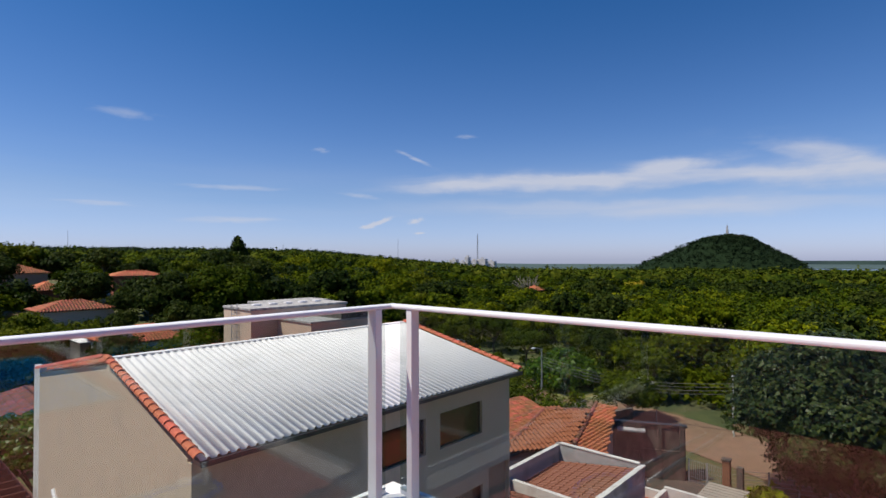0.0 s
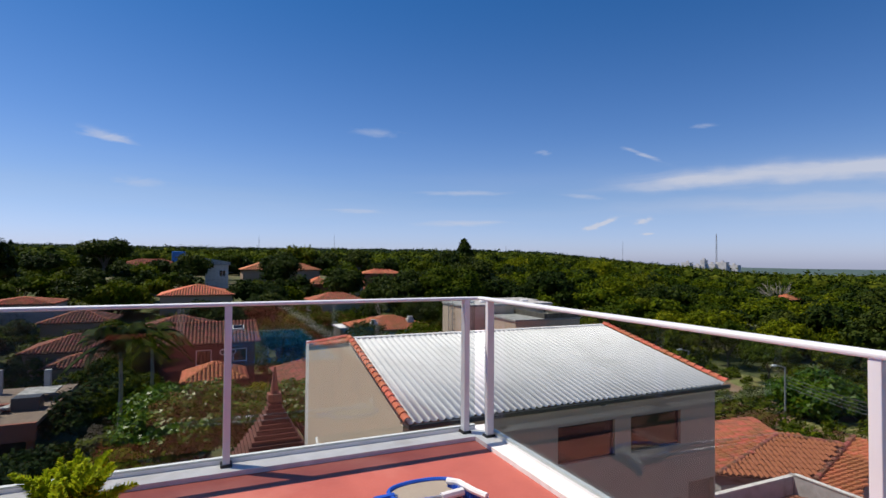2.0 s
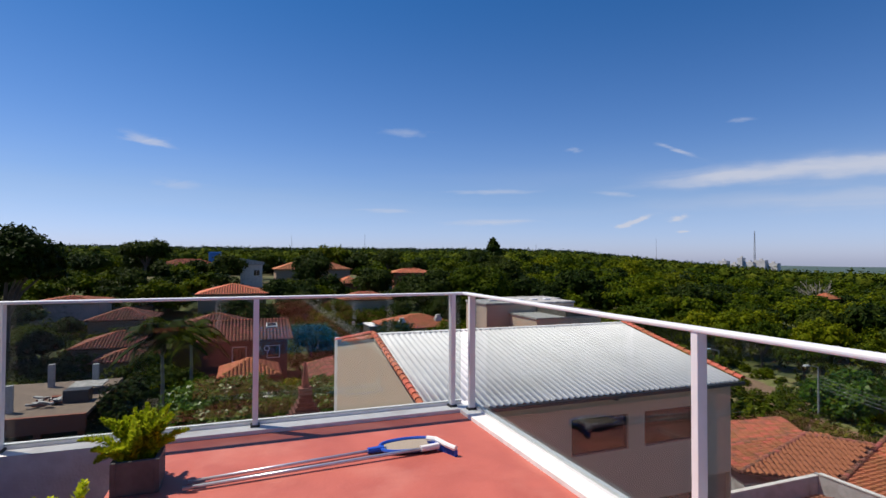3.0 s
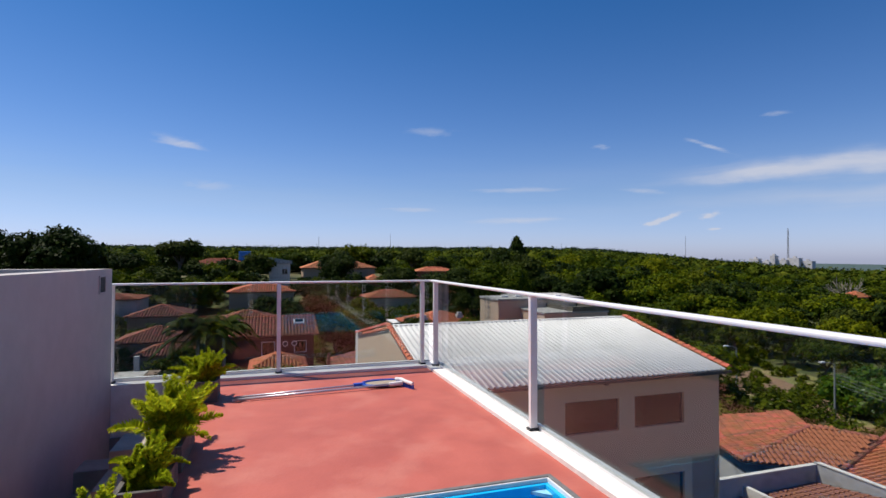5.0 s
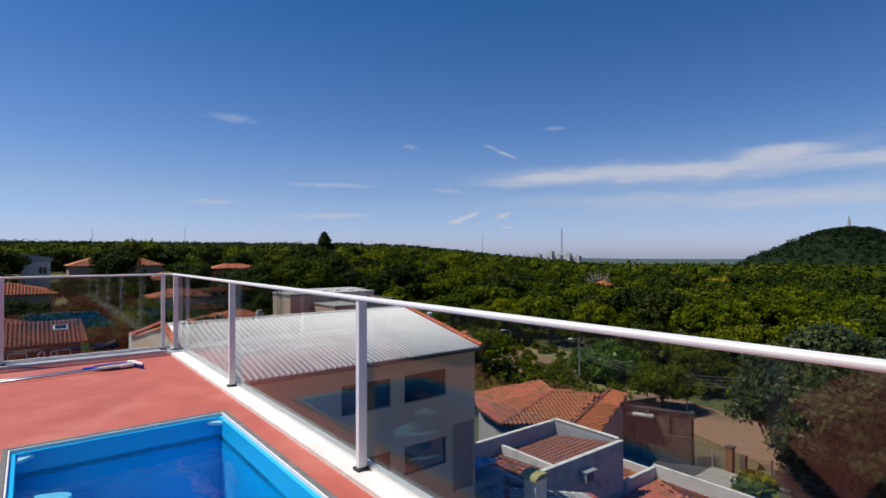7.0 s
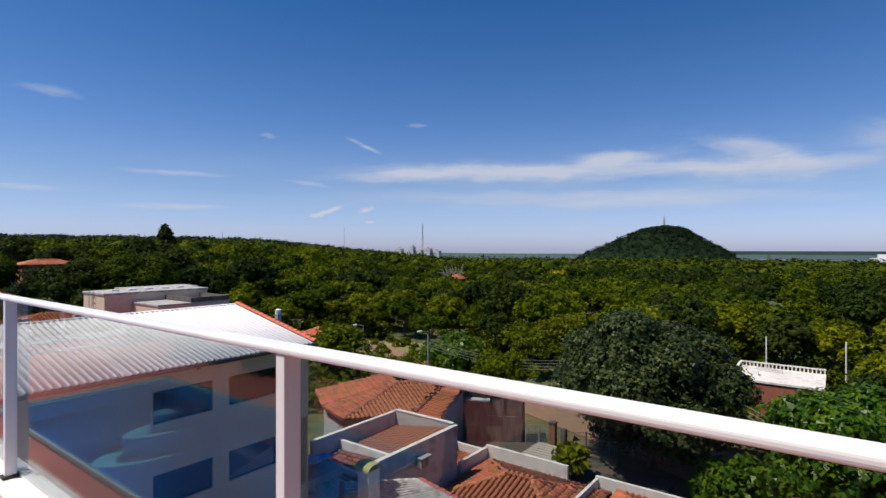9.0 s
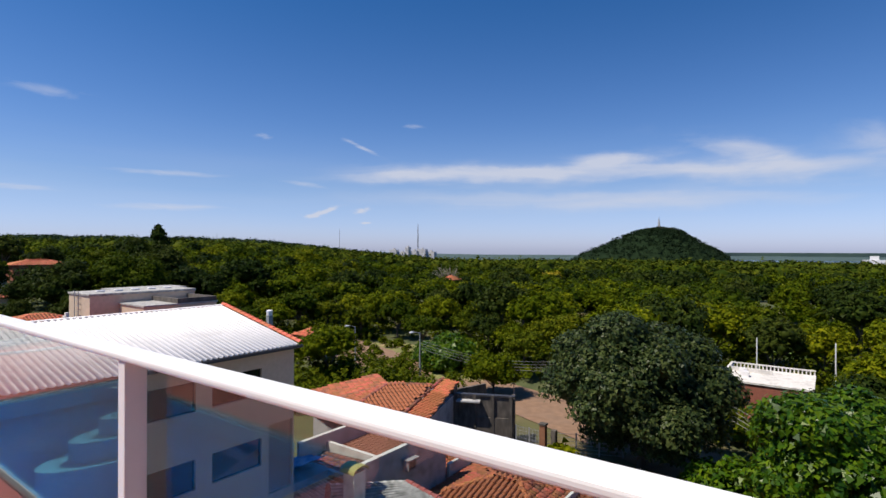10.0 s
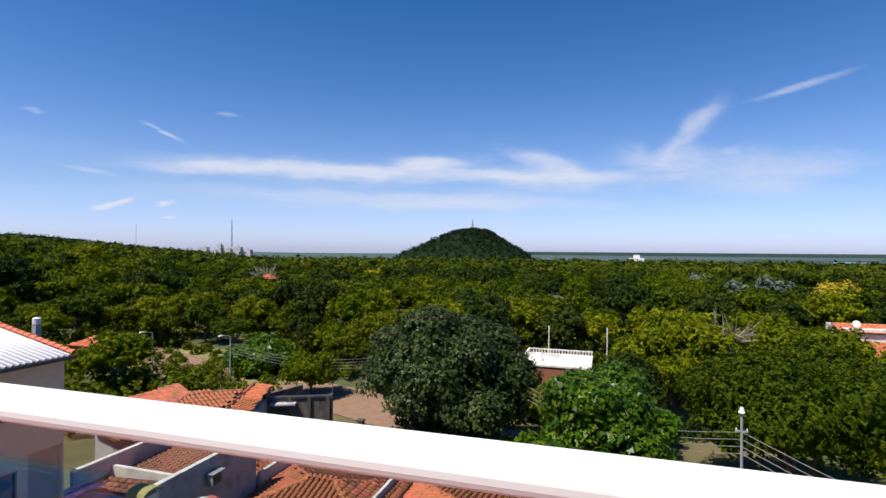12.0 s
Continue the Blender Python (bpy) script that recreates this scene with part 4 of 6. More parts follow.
def pool_tools():
    n = thing("pool_skimmer_net", (-1.00, -0.86, FZ + 0.005), "blue framed pool skimmer net on a long aluminium pole", "pool net")
    part("pole", tubes(([(-1.28, -0.12, 0.015), (0.02, 0.02, 0.02)], 0.011, 8)), "pole", n, smooth=True)
    bm = bmesh.new()
    ring = [(0.20 + 0.22 * math.cos(t) * (1.0 if abs(math.cos(t)) < 0.8 else 1.0), 0.03 + 0.13 * math.copysign(abs(math.sin(t)) ** 0.7, math.sin(t)), 0.02) for t in [2 * math.pi * k / 24 for k in range(25)]]
    tube(bm, ring, 0.014, 6)
    tube(bm, [(-0.12, 0.01, 0.02), (0.0, 0.02, 0.02)], 0.022, 8)
    part("net_frame", bm, "blue", n, "bright blue plastic frame")
    bm = bmesh.new()
    prism(bm, [(x, y) for x, y, z in ring[:-1]], 0.012, 0.016)
    part("net_mesh", bm, "net", n, "brownish fine mesh")
    b = thing("pool_brush", (-1.06, -1.03, FZ + 0.005), "white pool brush on a long aluminium pole", "pool brush")
    part("pole", tubes(([(-1.24, -0.05, 0.016), (0.36, 0.06, 0.03)], 0.013, 8)), "pole", b, smooth=True)
    part("socket", tubes(([(0.30, 0.055, 0.03), (0.44, 0.065, 0.035)], 0.024, 8)), "white", b)
    bm = bmesh.new()
    tube(bm, [(0.40, 0.20, 0.05), (0.45, 0.14, 0.055), (0.48, 0.0, 0.055), (0.52, -0.08, 0.05)], 0.02, 8)
    part("brush_head", bm, "white", b, "white curved brush head")
    bm = bmesh.new()
    for k in range(16):
        t = k / 15
        box(bm, 0.40 + 0.11 * t, 0.42 + 0.11 * t, 0.19 - 0.27 * t - 0.006, 0.19 - 0.27 * t + 0.006, -0.018, 0.04)
    part("bristles", bm, "blue", b)


pool_tools()


# ---- the neighbour with the white metal roof ----
def neighbour():
    o = Vector((2.45, 8.65, -12.66))
    hs = thing("neighbour_house", tuple(o), "beige rendered three-storey house with a white corrugated metal roof", "house")
    W, D = 10.97, 13.5
    g = 12.6

    def Z(z):
        return z + g
    wins = [(4.66, 6.73, Z(-4.22), Z(-3.14)), (7.35, 9.42, Z(-4.22), Z(-3.14)), (4.66, 6.73, Z(-7.0), Z(-5.9)), (7.35, 9.42, Z(-7.0), Z(-5.9)),
            (4.66, 6.73, Z(-9.8), Z(-8.7)), (7.35, 9.42, Z(-9.8), Z(-8.7)), (9.75, W - 0.06, Z(-8.3), Z(-5.5))]
    bm = bmesh.new()
    wall_grid(bm, "x", 0, W, 0, Z(-2.55), 0, 0.2, wins)
    part("wall", bm, "beige", hs)
    for x in (0.0, W - 0.2):
        bm = bmesh.new()
        poly = [(0.2, 0), (D, 0), (D, Z(-2.62)), (5.4, Z(-1.27)), (0.2, Z(-2.5))]
        a = [bm.verts.new((x, y, z)) for y, z in poly]
        b = [bm.verts.new((x + 0.2, y, z)) for y, z in poly]
        bm.faces.new(a[::-1])
        bm.faces.new(b)
        for i in range(5):
            bm.faces.new((a[i], a[(i + 1) % 5], b[(i + 1) % 5], b[i]))
        bmesh.ops.recalc_face_normals(bm, faces=bm.faces[:])
        part("gable_wall", bm, "beige", hs)
    part("rear_wall", boxes((0.2, W - 0.2, D - 0.2, D, 0, Z(-2.7))), "beige", hs)
    part("parapet_stub", boxes((0.0, 0.2, D, D + 0.9, 0, Z(-2.45)), (0.2, 3.0, D + 0.7, D + 0.9, 0, Z(-2.6))), "whitewall", hs)
    for a, b, c, d in wins[:6]:
        window_unit(hs, "x", a + 0.01, b - 0.01, c + 0.01, d - 0.01, 0.14, -1, panes=1, t=0.03)
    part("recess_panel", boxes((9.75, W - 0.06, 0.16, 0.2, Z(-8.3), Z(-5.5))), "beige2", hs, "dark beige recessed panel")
    # corrugated sheets, south slope
    pitch, x0, x1 = 0.205, -0.02, W + 0.03
    y0, y1 = -0.47, 5.35
    z0, z1 = Z(-2.36), Z(-1.12)
    prof = [(0.0, 0.0), (0.115, 0.0), (0.13, 0.045), (0.19, 0.045)]
    n = int((x1 - x0) / pitch)
    per = 18
    for s in range(0, n, per):
        vs, fs = [], []
        pts = []
        for i in range(s, min(n, s + per)):
            pts += [(x0 + i * pitch + dx, dz) for dx, dz in prof]
        pts.append((x0 + min(n, s + per) * pitch, 0.0))
        lift = 0.003 * ((s // per) % 2)
        for x, dz in pts:
            vs += [(x, y0, z0 + dz + lift), (x, y1, z1 + dz + lift), (x, y0, z0 + dz + lift - 0.006), (x, y1, z1 + dz + lift - 0.006)]
        for i in range(len(pts) - 1):
            k = 4 * i
            fs += [(k, k + 4, k + 5, k + 1), (k + 2, k + 3, k + 7, k + 6), (k, k + 2, k + 6, k + 4)]
        raw("roof_sheet", vs, fs, "sheet", hs, "white corrugated metal sheet")
    # north slope, clay tiles
    tile_slope(hs, (W, D + 0.2, Z(-2.62)), (0.2, D + 0.2, Z(-2.62)), (0.2, 5.5, Z(-1.2)), (W, 5.5, Z(-1.2)), "tile")
    part("ridge_flashing", boxes((x0, x1, y1 - 0.08, y1 + 0.16, z1 + 0.02, z1 + 0.045)), "sheet", hs)
    part("gutter", boxes((x0, x1 + 0.05, y0 - 0.06, y0 + 0.02, z0 - 0.13, z0 - 0.02), bevel=0.01), "fascia", hs, "dark eave gutter")
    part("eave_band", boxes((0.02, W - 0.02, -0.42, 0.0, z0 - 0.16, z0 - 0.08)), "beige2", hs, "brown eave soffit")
    part("bracket", boxes((6.0, 6.12, -0.3, -0.02, z0 - 0.25, z0 - 0.16)), "fascia", hs)
    for x, m in ((-0.05, "tile_new"), (W + 0.0, "tile_new")):
        ridge_tiles(hs, (x, y0, z0 + 0.05), (x, y1, z1 + 0.05), m, 0.30, 0.11, name="verge_tile")
    ridge_tiles(hs, (-0.05, D + 0.1, Z(-2.5)), (-0.05, 5.6, Z(-1.10)), "tile", 0.30, 0.10, name="verge_tile")
    part("wall_pipe", tubes(([(-0.05, 11.0, Z(-6.2)), (-0.05, 10.0, Z(-7.0)), (-0.02, 9.9, Z(-7.0))], 0.07, 8)), "white", hs, "white outlet pipe on the wall")


neighbour()


def tank_house():
    h = thing("rooftop_tank_house", (12.8, 21.4, -12.6), "beige flat-roofed block with a wall ladder", "building")
    g = 12.6
    part("wall", boxes((-2.4, 3.2, 0, 2.8, 0, g - 0.95)), "beige", h)
    part("roof_slab", boxes((-2.45, 3.25, -0.05, 2.85, g - 0.95, g - 0.83), bevel=0.02), "fibre", h)
    part("roof_slab_far", boxes((0.0, 4.2, 2.85, 5.0, g - 0.98, g - 0.88)), "fibre", h)
    part("lower_wall", boxes((-1.0, 2.9, -2.9, 0, 0, g - 1.45)), "beige", h)
    part("lower_roof_slab", boxes((-1.05, 2.95, -2.95, 0, g - 1.45, g - 1.37)), "fibre", h)
    part("lower_parapet", boxes((0.7, 2.9, -2.9, -2.7, g - 1.37, g - 1.12), (2.7, 2.9, -2.7, 0, g - 1.37, g - 1.12), (0.7, 0.9, -2.7, 0, g - 1.37, g - 1.12)), "oldwall", h)
    for k in range(5):
        part("skylight", boxes((-1.6 + k * 0.9, -1.2 + k * 0.9, 1.2, 1.5, g - 0.83, g - 0.74), bevel=0.02), "white", h)
    l = new("ladder")
    l.parent = h
    for y in (1.2, 1.75):
        part("ladder_rail", tubes(([(-2.5, y, g - 3.2), (-2.5, y, g - 0.7)], 0.02, 6)), "metalpole", l)
    for k in range(8):
        part("rung", tubes(([(-2.5, 1.2, g - 3.0 + 0.3 * k), (-2.5, 1.75, g - 3.0 + 0.3 * k)], 0.015, 5)), "metalpole", l)


tank_house()


# ---- houses below, toward the street ----
def parapet_house():
    g = 12.6
    h = thing("parapet_house", (16.3, 7.5, -12.6), "grey rendered house with parapets round weathered tile roofs", "house")
    W, D = 6.4, 4.6
    bm = bmesh.new()
    box(bm, 0, W, 0, 0.18, 0, g - 8.25)
    box(bm, W - 0.18, W, 0.18, D, 0, g - 8.15)
    box(bm, 0, W - 0.18, D - 0.18, D, 0, g - 8.25)
    box(bm, 0, 0.18, 0.18, D - 0.18, 0, g - 9.0)
    part("wall", bm, "greywall", h)
    part("coping", boxes((-0.02, W + 0.02, -0.03, 0.21, g - 8.25, g - 8.20), (W - 0.21, W + 0.02, 0.21, D - 0.2, g - 8.15, g - 8.10), (0, W + 0.02, D - 0.2, D + 0.02, g - 8.25, g - 8.2)), "whitewall", h)
    part("divider", boxes((1.75, 1.95, 0.18, D - 0.18, g - 9.6, g - 8.62)), "whitewall", h, "white dividing upstand")
    tile_slope(h, (1.95, 0.25, g - 8.5), (W - 0.2, 0.25, g - 8.4), (W - 0.2, D - 0.2, g - 9.1), (1.95, D - 0.2, g - 9.15), "tile_old", singles=140)
    tile_slope(h, (-1.0, 1.0, g - 9.5), (1.75, 1.0, g - 8.9), (1.75, D - 0.2, g - 9.1), (-1.0, D - 0.2, g - 9.6), "tile_old")
    ac = thing("air_conditioner", (19.4, 7.5, -9.35), "grey air conditioner unit on a bracket on the house wall", "air conditioner")
    part("case", boxes((-0.35, 0.35, -0.42, -0.1, 0, 0.5), bevel=0.02), "greywall", ac)
    part("grille", boxes((-0.3, 0.15, -0.45, -0.42, 0.05, 0.45)), "fascia", ac, "dark round fan grille")
    part("bracket", boxes((-0.3, -0.26, -0.42, 0, -0.05, 0), (0.26, 0.3, -0.42, 0, -0.05, 0), (-0.42, 0.42, -0.5, -0.02, 0.52, 0.55)), "metalpole", ac)
    ch = thing("chimney", (14.9, 6.55, -12.6), "white chimney with a mossy curved cap", "chimney")
    part("stack", boxes((-0.32, 0.32, -0.32, 0.32, 0, g - 7.75)), "whitewall", ch)
    bm = bmesh.new()
    for k in range(6):
        a0, a1 = math.pi * k / 6, math.pi * (k + 1) / 6
        p = [(-0.45 * math.cos(a0), g - 7.68 + 0.2 * math.sin(a0)), (-0.45 * math.cos(a1), g - 7.68 + 0.2 * math.sin(a1))]
        v = [bm.verts.new((p[0][0], -0.42, p[0][1])), bm.verts.new((p[1][0], -0.42, p[1][1])), bm.verts.new((p[1][0], 0.42, p[1][1])), bm.verts.new((p[0][0], 0.42, p[0][1]))]
        bm.faces.new(v)
        u = [bm.verts.new(q.co - Vector((0, 0, 0.06))) for q in v]
        bm.faces.new(u[::-1])
        bm.faces.new((v[1], v[0], u[0], u[1]))
        bm.faces.new((v[3], v[2], u[2], u[3]))
    part("cap", bm, "moss", ch, "mossy yellow curved cap")
    tp = thing("tarpaulin", (15.2, 10.6, -8.25), "crumpled blue tarpaulin over a lean-to", "tarpaulin")
    bm = bmesh.new()
    n = 9
    grid = [[bm.verts.new((i * 0.26 - 1.1, j * 0.24 - 0.9, 0.05 * math.sin(i * 1.9 + j) - 0.06 * j + 0.03 * math.cos(j * 2.3))) for j in range(n)] for i in range(n)]
    for i in range(n - 1):
        for j in range(n - 1):
            bm.faces.new((grid[i][j], grid[i + 1][j], grid[i + 1][j + 1], grid[i][j + 1]))
    ex = bmesh.ops.extrude_face_region(bm, geom=bm.faces[:])
    bmesh.ops.translate(bm, vec=(0, 0, -0.03), verts=[v for v in ex["geom"] if isinstance(v, bmesh.types.BMVert)])
    part("sheet", bm, "tarp", tp)
    part("lean_to", boxes((-1.1, 1.0, -0.9, 1.0, -4.35, -0.7)), "greywall", tp)
    ln = thing("lean_to_roof", (14.6, 8.4, -9.4), "grey scalloped sheet roof of a lean-to", "lean-to")
    bm = bmesh.new()
    for k in range(16):
        tube(bm, [(-1.3 + k * 0.2, -1.0, -0.25), (-1.3 + k * 0.2, 1.4, 0.05)], 0.11, 8)
    part("roof_sheet", bm, "fibre", ln, kind="stuff")
    part("wall", boxes((-1.3, 1.7, -0.9, 1.3, -3.2, -0.35)), "greywall", ln)


parapet_house()


def front_roof():
    h = thing("fibre_roof_house", (15.0, 5.0, -12.6), "low house with weathered fibre cement roof and clay verge tiles", "house")
    g = 12.6
    A, B, C, D = (0.1, 3.4, g - 8.95), (2.3, 0.7, g - 8.85), (2.0, -3.0, g - 9.2), (-2.6, -1.5, g - 9.7)
    bm = bmesh.new()
    for k in range(22):
        t = k / 21
        p = Vector(A).lerp(Vector(D), t)
        q = Vector(B).lerp(Vector(C), t)
        tube(bm, [p, q], 0.085, 6)
    part("roof_sheet", bm, "fibre", h, "weathered grey fibre cement sheets", kind="stuff")
    ridge_tiles(h, (-2.6, 0.6, g - 9.6), A, "tile_old", 0.34, 0.13, name="verge_tile")
    ridge_tiles(h, A, B, "whitewall", 0.34, 0.07, name="verge_cap")
    ridge_tiles(h, C, B, "tile_old", 0.34, 0.13, name="verge_tile")
    part("wall", boxes((-2.4, 1.6, -2.4, 2.2, 0, g - 9.8)), "whitewall", h)


front_roof()


def hip_house(at, W, D, eave, rise, label, material="tile", wall="whitewall", axis="x", group="", wins=(), rz=0.0, over=0.4, inset=None, rtile="tile_new", w=0.30, l=0.42, name="house", singles=0):
    """A house of W by D with a hipped tile roof; at is its corner at the foot."""
    h = thing(name, at, label, "house", group, rz)
    bm = bmesh.new()
    wall_grid(bm, "x", 0, W, 0, eave, 0, 0.2, [(a, b, c, d) for a, b, c, d in wins])
    box(bm, 0, 0.2, 0.2, D, 0, eave)
    box(bm, W - 0.2, W, 0.2, D, 0, eave)
    box(bm, 0.2, W - 0.2, D - 0.2, D, 0, eave)
    box(bm, 0.2, W - 0.2, 0.2, D - 0.2, eave - 0.1, eave)
    part("wall", bm, wall, h)
    for a, b, c, d in wins:
        window_unit(h, "x", a + 0.01, b - 0.01, c + 0.01, d - 0.01, 0.1, -1, frame="white", panes=1, t=0.07)
    o = over
    e = eave - 0.02
    s = (min(W, D) / 2 + o) if inset is None else inset
    a, b, c, d = (-o, -o, e), (W + o, -o, e), (W + o, D + o, e), (-o, D + o, e)
    if axis == "x":
        p, q = (-o + s, D / 2, e + rise), (W + o - s, D / 2, e + rise)
        slopes = ((a, b, q, p), (c, d, p, q), (b, c, q, q), (d, a, p, p))
        hips = ((a, p), (d, p), (b, q), (c, q), (p, q))
    else:
        p, q = (W / 2, -o + s, e + rise), (W / 2, D + o - s, e + rise)
        slopes = ((d, a, p, q), (b, c, q, p), (a, b, p, p), (c, d, q, q))
        hips = ((a, p), (b, p), (c, q), (d, q), (p, q))
    for sl in slopes:
        tile_slope(h, *sl, material=material, w=w, l=l, singles=singles)
        singles = 0
    for u, v in hips:
        if (Vector(u) - Vector(v)).length > 0.3:
            ridge_tiles(h, u, v, rtile, 0.4, 0.13, separate=False)
    return h


G = -12.6
hip_house((20.6, 0.6, G), 5.2, 6.6, 1.35, 0.95, "low house with a hipped clay tile roof behind a white parapet", "tile", "whitewall", "y", singles=160)
tagged(part("wall_side", boxes((26.25, 26.45, 2.6, 7.9, G, -10.45), (23.4, 26.25, 7.75, 7.95, G, -10.55), (26.2, 26.4, 7.95, 10.4, G, -10.75)), "whitewall"), "white stained garden wall beside the tiled house", kind="structure")
hip_house((22.6, 8.4, G), 3.2, 1.9, 1.3, 0.35, "small tiled lean-to roof behind a white wall", "tile_new", "whitewall", "x")
hip_house((19.6, -8.2, G), 6.2, 7.6, 1.6, 0.7, "low tiled house with white parapet walls", "tile_new", "whitewall", "y")
tagged(part("wall_garden", boxes((26.2, 26.4, -8.5, 1.0, G, -10.55), (20.0, 26.2, 0.85, 1.0, G, -10.65)), "whitewall"), "white parapet wall of the low house", kind="structure")


def slab_roof():
    s = thing("slab_roof", (30.5, 5.6, G), "sloping corrugated cement slab on a low yard wall", "shed")
    bm = bmesh.new()
    for k in range(9):
        box(bm, -1.7 + k * 0.38, -1.7 + k * 0.38 + 0.3, -1.6, 1.7, 0.66, 0.74)
    box(bm, -1.8, 1.8, -1.7, 1.8, 0.58, 0.66)
    part("slab", bm, "concrete", s)
    part("base_wall", boxes((-1.6, 1.6, -1.5, 1.6, 0, 0.58)), "greywall", s)
    tagged(part("pavement", boxes((27.0, 33.0, -1.5, 9.5, G, G + 0.12)), "yard"), "bare dark mottled concrete yard", kind="structure")


slab_roof()


def big_house():
    h = thing("tiled_house", (24.0, 15.0, G), "large single-storey house with a dark red clay tile roof", "house")
    g = 12.6

    def P(x, y, z):
        return (x - 24.0, y - 15.0, z + g)
    W_, S_, V_, pk = P(21.2, 17.0, -8.55), P(20.2, 14.0, -8.55), P(24.6, 12.2, -8.95), P(26.4, 15.2, -7.8)
    T_ = P(29.3, 13.6, -8.2)
    N_ = P(23.5, 20.5, -8.6)
    tile_slope(h, S_, V_, T_, pk, "tile", singles=150)
    tile_slope(h, W_, S_, pk, pk, "tile")
    tile_slope(h, N_, W_, pk, P(28.5, 18.0, -7.9), "tile")
    tile_slope(h, P(24.5, 10.3, -9.0), P(24.7, 12.3, -9.0), P(31.6, 14.2, -8.35), P(31.4, 12.8, -8.35), "tile_new", singles=60)
    for a, b in ((S_, pk), (W_, pk), (pk, T_), (P(24.6, 12.2, -8.85), P(31.5, 14.2, -8.25))):
        ridge_tiles(h, a, b, "tile_old", 0.4, 0.13, separate=False)
    bm = bmesh.new()
    prism(bm, [P(21.5, 16.8, 0)[:2], P(20.6, 14.1, 0)[:2], P(24.6, 12.4, 0)[:2], P(24.7, 10.5, 0)[:2], P(31.2, 12.9, 0)[:2], P(31.6, 17.5, 0)[:2], P(23.9, 20.0, 0)[:2]], 0, g - 9.15)
    part("wall", bm, "greywall", h)
    bm = bmesh.new()
    prism(bm, [P(30.9, 12.75, 0)[:2], P(31.6, 12.95, 0)[:2], P(31.7, 14.2, 0)[:2], P(31.1, 14.1, 0)[:2]], 0, g - 8.45)
    part("gable_pier", bm, "oldwall", h)
    # solid dark block drawn for an opening
    part("wall_opening", boxes((-3.0, -1.6, -2.6, -2.2, g - 10.6, g - 9.4)), "oldwall", h)
    w = thing("boundary_wall", (34.0, 12.0, G), "tall blackened masonry wall with pilasters", "wall")
    ang = math.degrees(math.atan2(-3.9, 1.8))
    w.matrix_basis = pose(31.3, 12.9, G, 0, 0, ang)
    part("wall_face", boxes((0, 4.3, -0.12, 0.12, 0, 3.4)), "oldwall", w)
    part("plinth", boxes((1.6, 4.3, -0.22, -0.12, 0, 1.9), bevel=0.02), "oldwall", w, "grey patched lower wall")
    for k in range(4):
        part("pilaster", boxes((k * 1.32, k * 1.32 + 0.25, -0.26, -0.12, 0, 3.5)), "oldwall", w)
    part("wall_cap", boxes((-0.1, 4.4, -0.2, 0.2, 3.4, 3.52)), "fascia", w)
    part("canopy", boxes((0.2, 1.9, -0.75, -0.12, 3.05, 3.15)), "greywall", w, "grey slab over the recess")
    w2 = thing("rear_yard_wall", (29.5, 18.5, G), "low blackened yard wall behind the house", "wall")
    w2.matrix_basis = pose(29.0, 17.4, G, 0, 0, -18)
    part("wall_face", boxes((0, 9.5, -0.12, 0.12, 0, 2.6)), "oldwall", w2)
    w3 = thing("patched_wall", (36.5, 10.0, G), "grey patched masonry wall at the street end", "wall")
    w3.matrix_basis = pose(33.1, 9.1, G, 0, 0, 25)
    part("wall_face", boxes((0, 1.6, -0.12, 0.12, 0, 3.2)), "oldwall", w3)


big_house()


patch("yard", "dark mottled yard between the walls", [(23.5, 3.0), (33.0, 1.0), (33.6, 8.6), (32.0, 13.5), (24.0, 12.0)], "yard", 0.05)


def street_fence():
    f = thing("street_gate_fence", (36.6, 5.0, G), "wire fence and rusty posts along the dirt street", "fence")
    line = ((33.1, 8.8), (33.05, 7.7), (33.0, 6.6), (33.35, 5.95), (34.0, 4.6), (34.6, 3.2), (35.2, 1.8))
    for k, (x, y) in enumerate(line):
        m, r, hh = ("rust", 0.2, 1.95) if k == 2 else ("oldwall", 0.17, 1.6) if k == 3 else ("metalpole", 0.04, 1.5)
        part("fence_post", boxes((x - 36.6 - r, x - 36.6 + r, y - 5 - r, y - 5 + r, 0, hh)), m, f)
        if k == 2:
            part("post_cap", boxes((x - 36.6 - 0.25, x - 36.6 + 0.25, y - 5.25, y - 4.75, hh, hh + 0.1)), "oldwall", f)
    for z in (0.15, 0.4, 0.65, 0.9, 1.15, 1.4):
        part("fence_wire", tubes(([(x - 36.6, y - 5, z) for x, y in line], 0.012, 4)), "metalpole", f)
    bm = bmesh.new()
    for k in range(18):
        y = 1.75 + 1.98 * k / 17
        tube(bm, [(-3.55, y, 0.1), (-3.55, y, 1.5)], 0.012, 4)
    part("gate_bars", bm, "metalpole", f, kind="stuff")
    part("base_wall", boxes((-3.7, -3.4, -3.0, 1.6, 0, 0.35)), "oldwall", f)


street_fence()


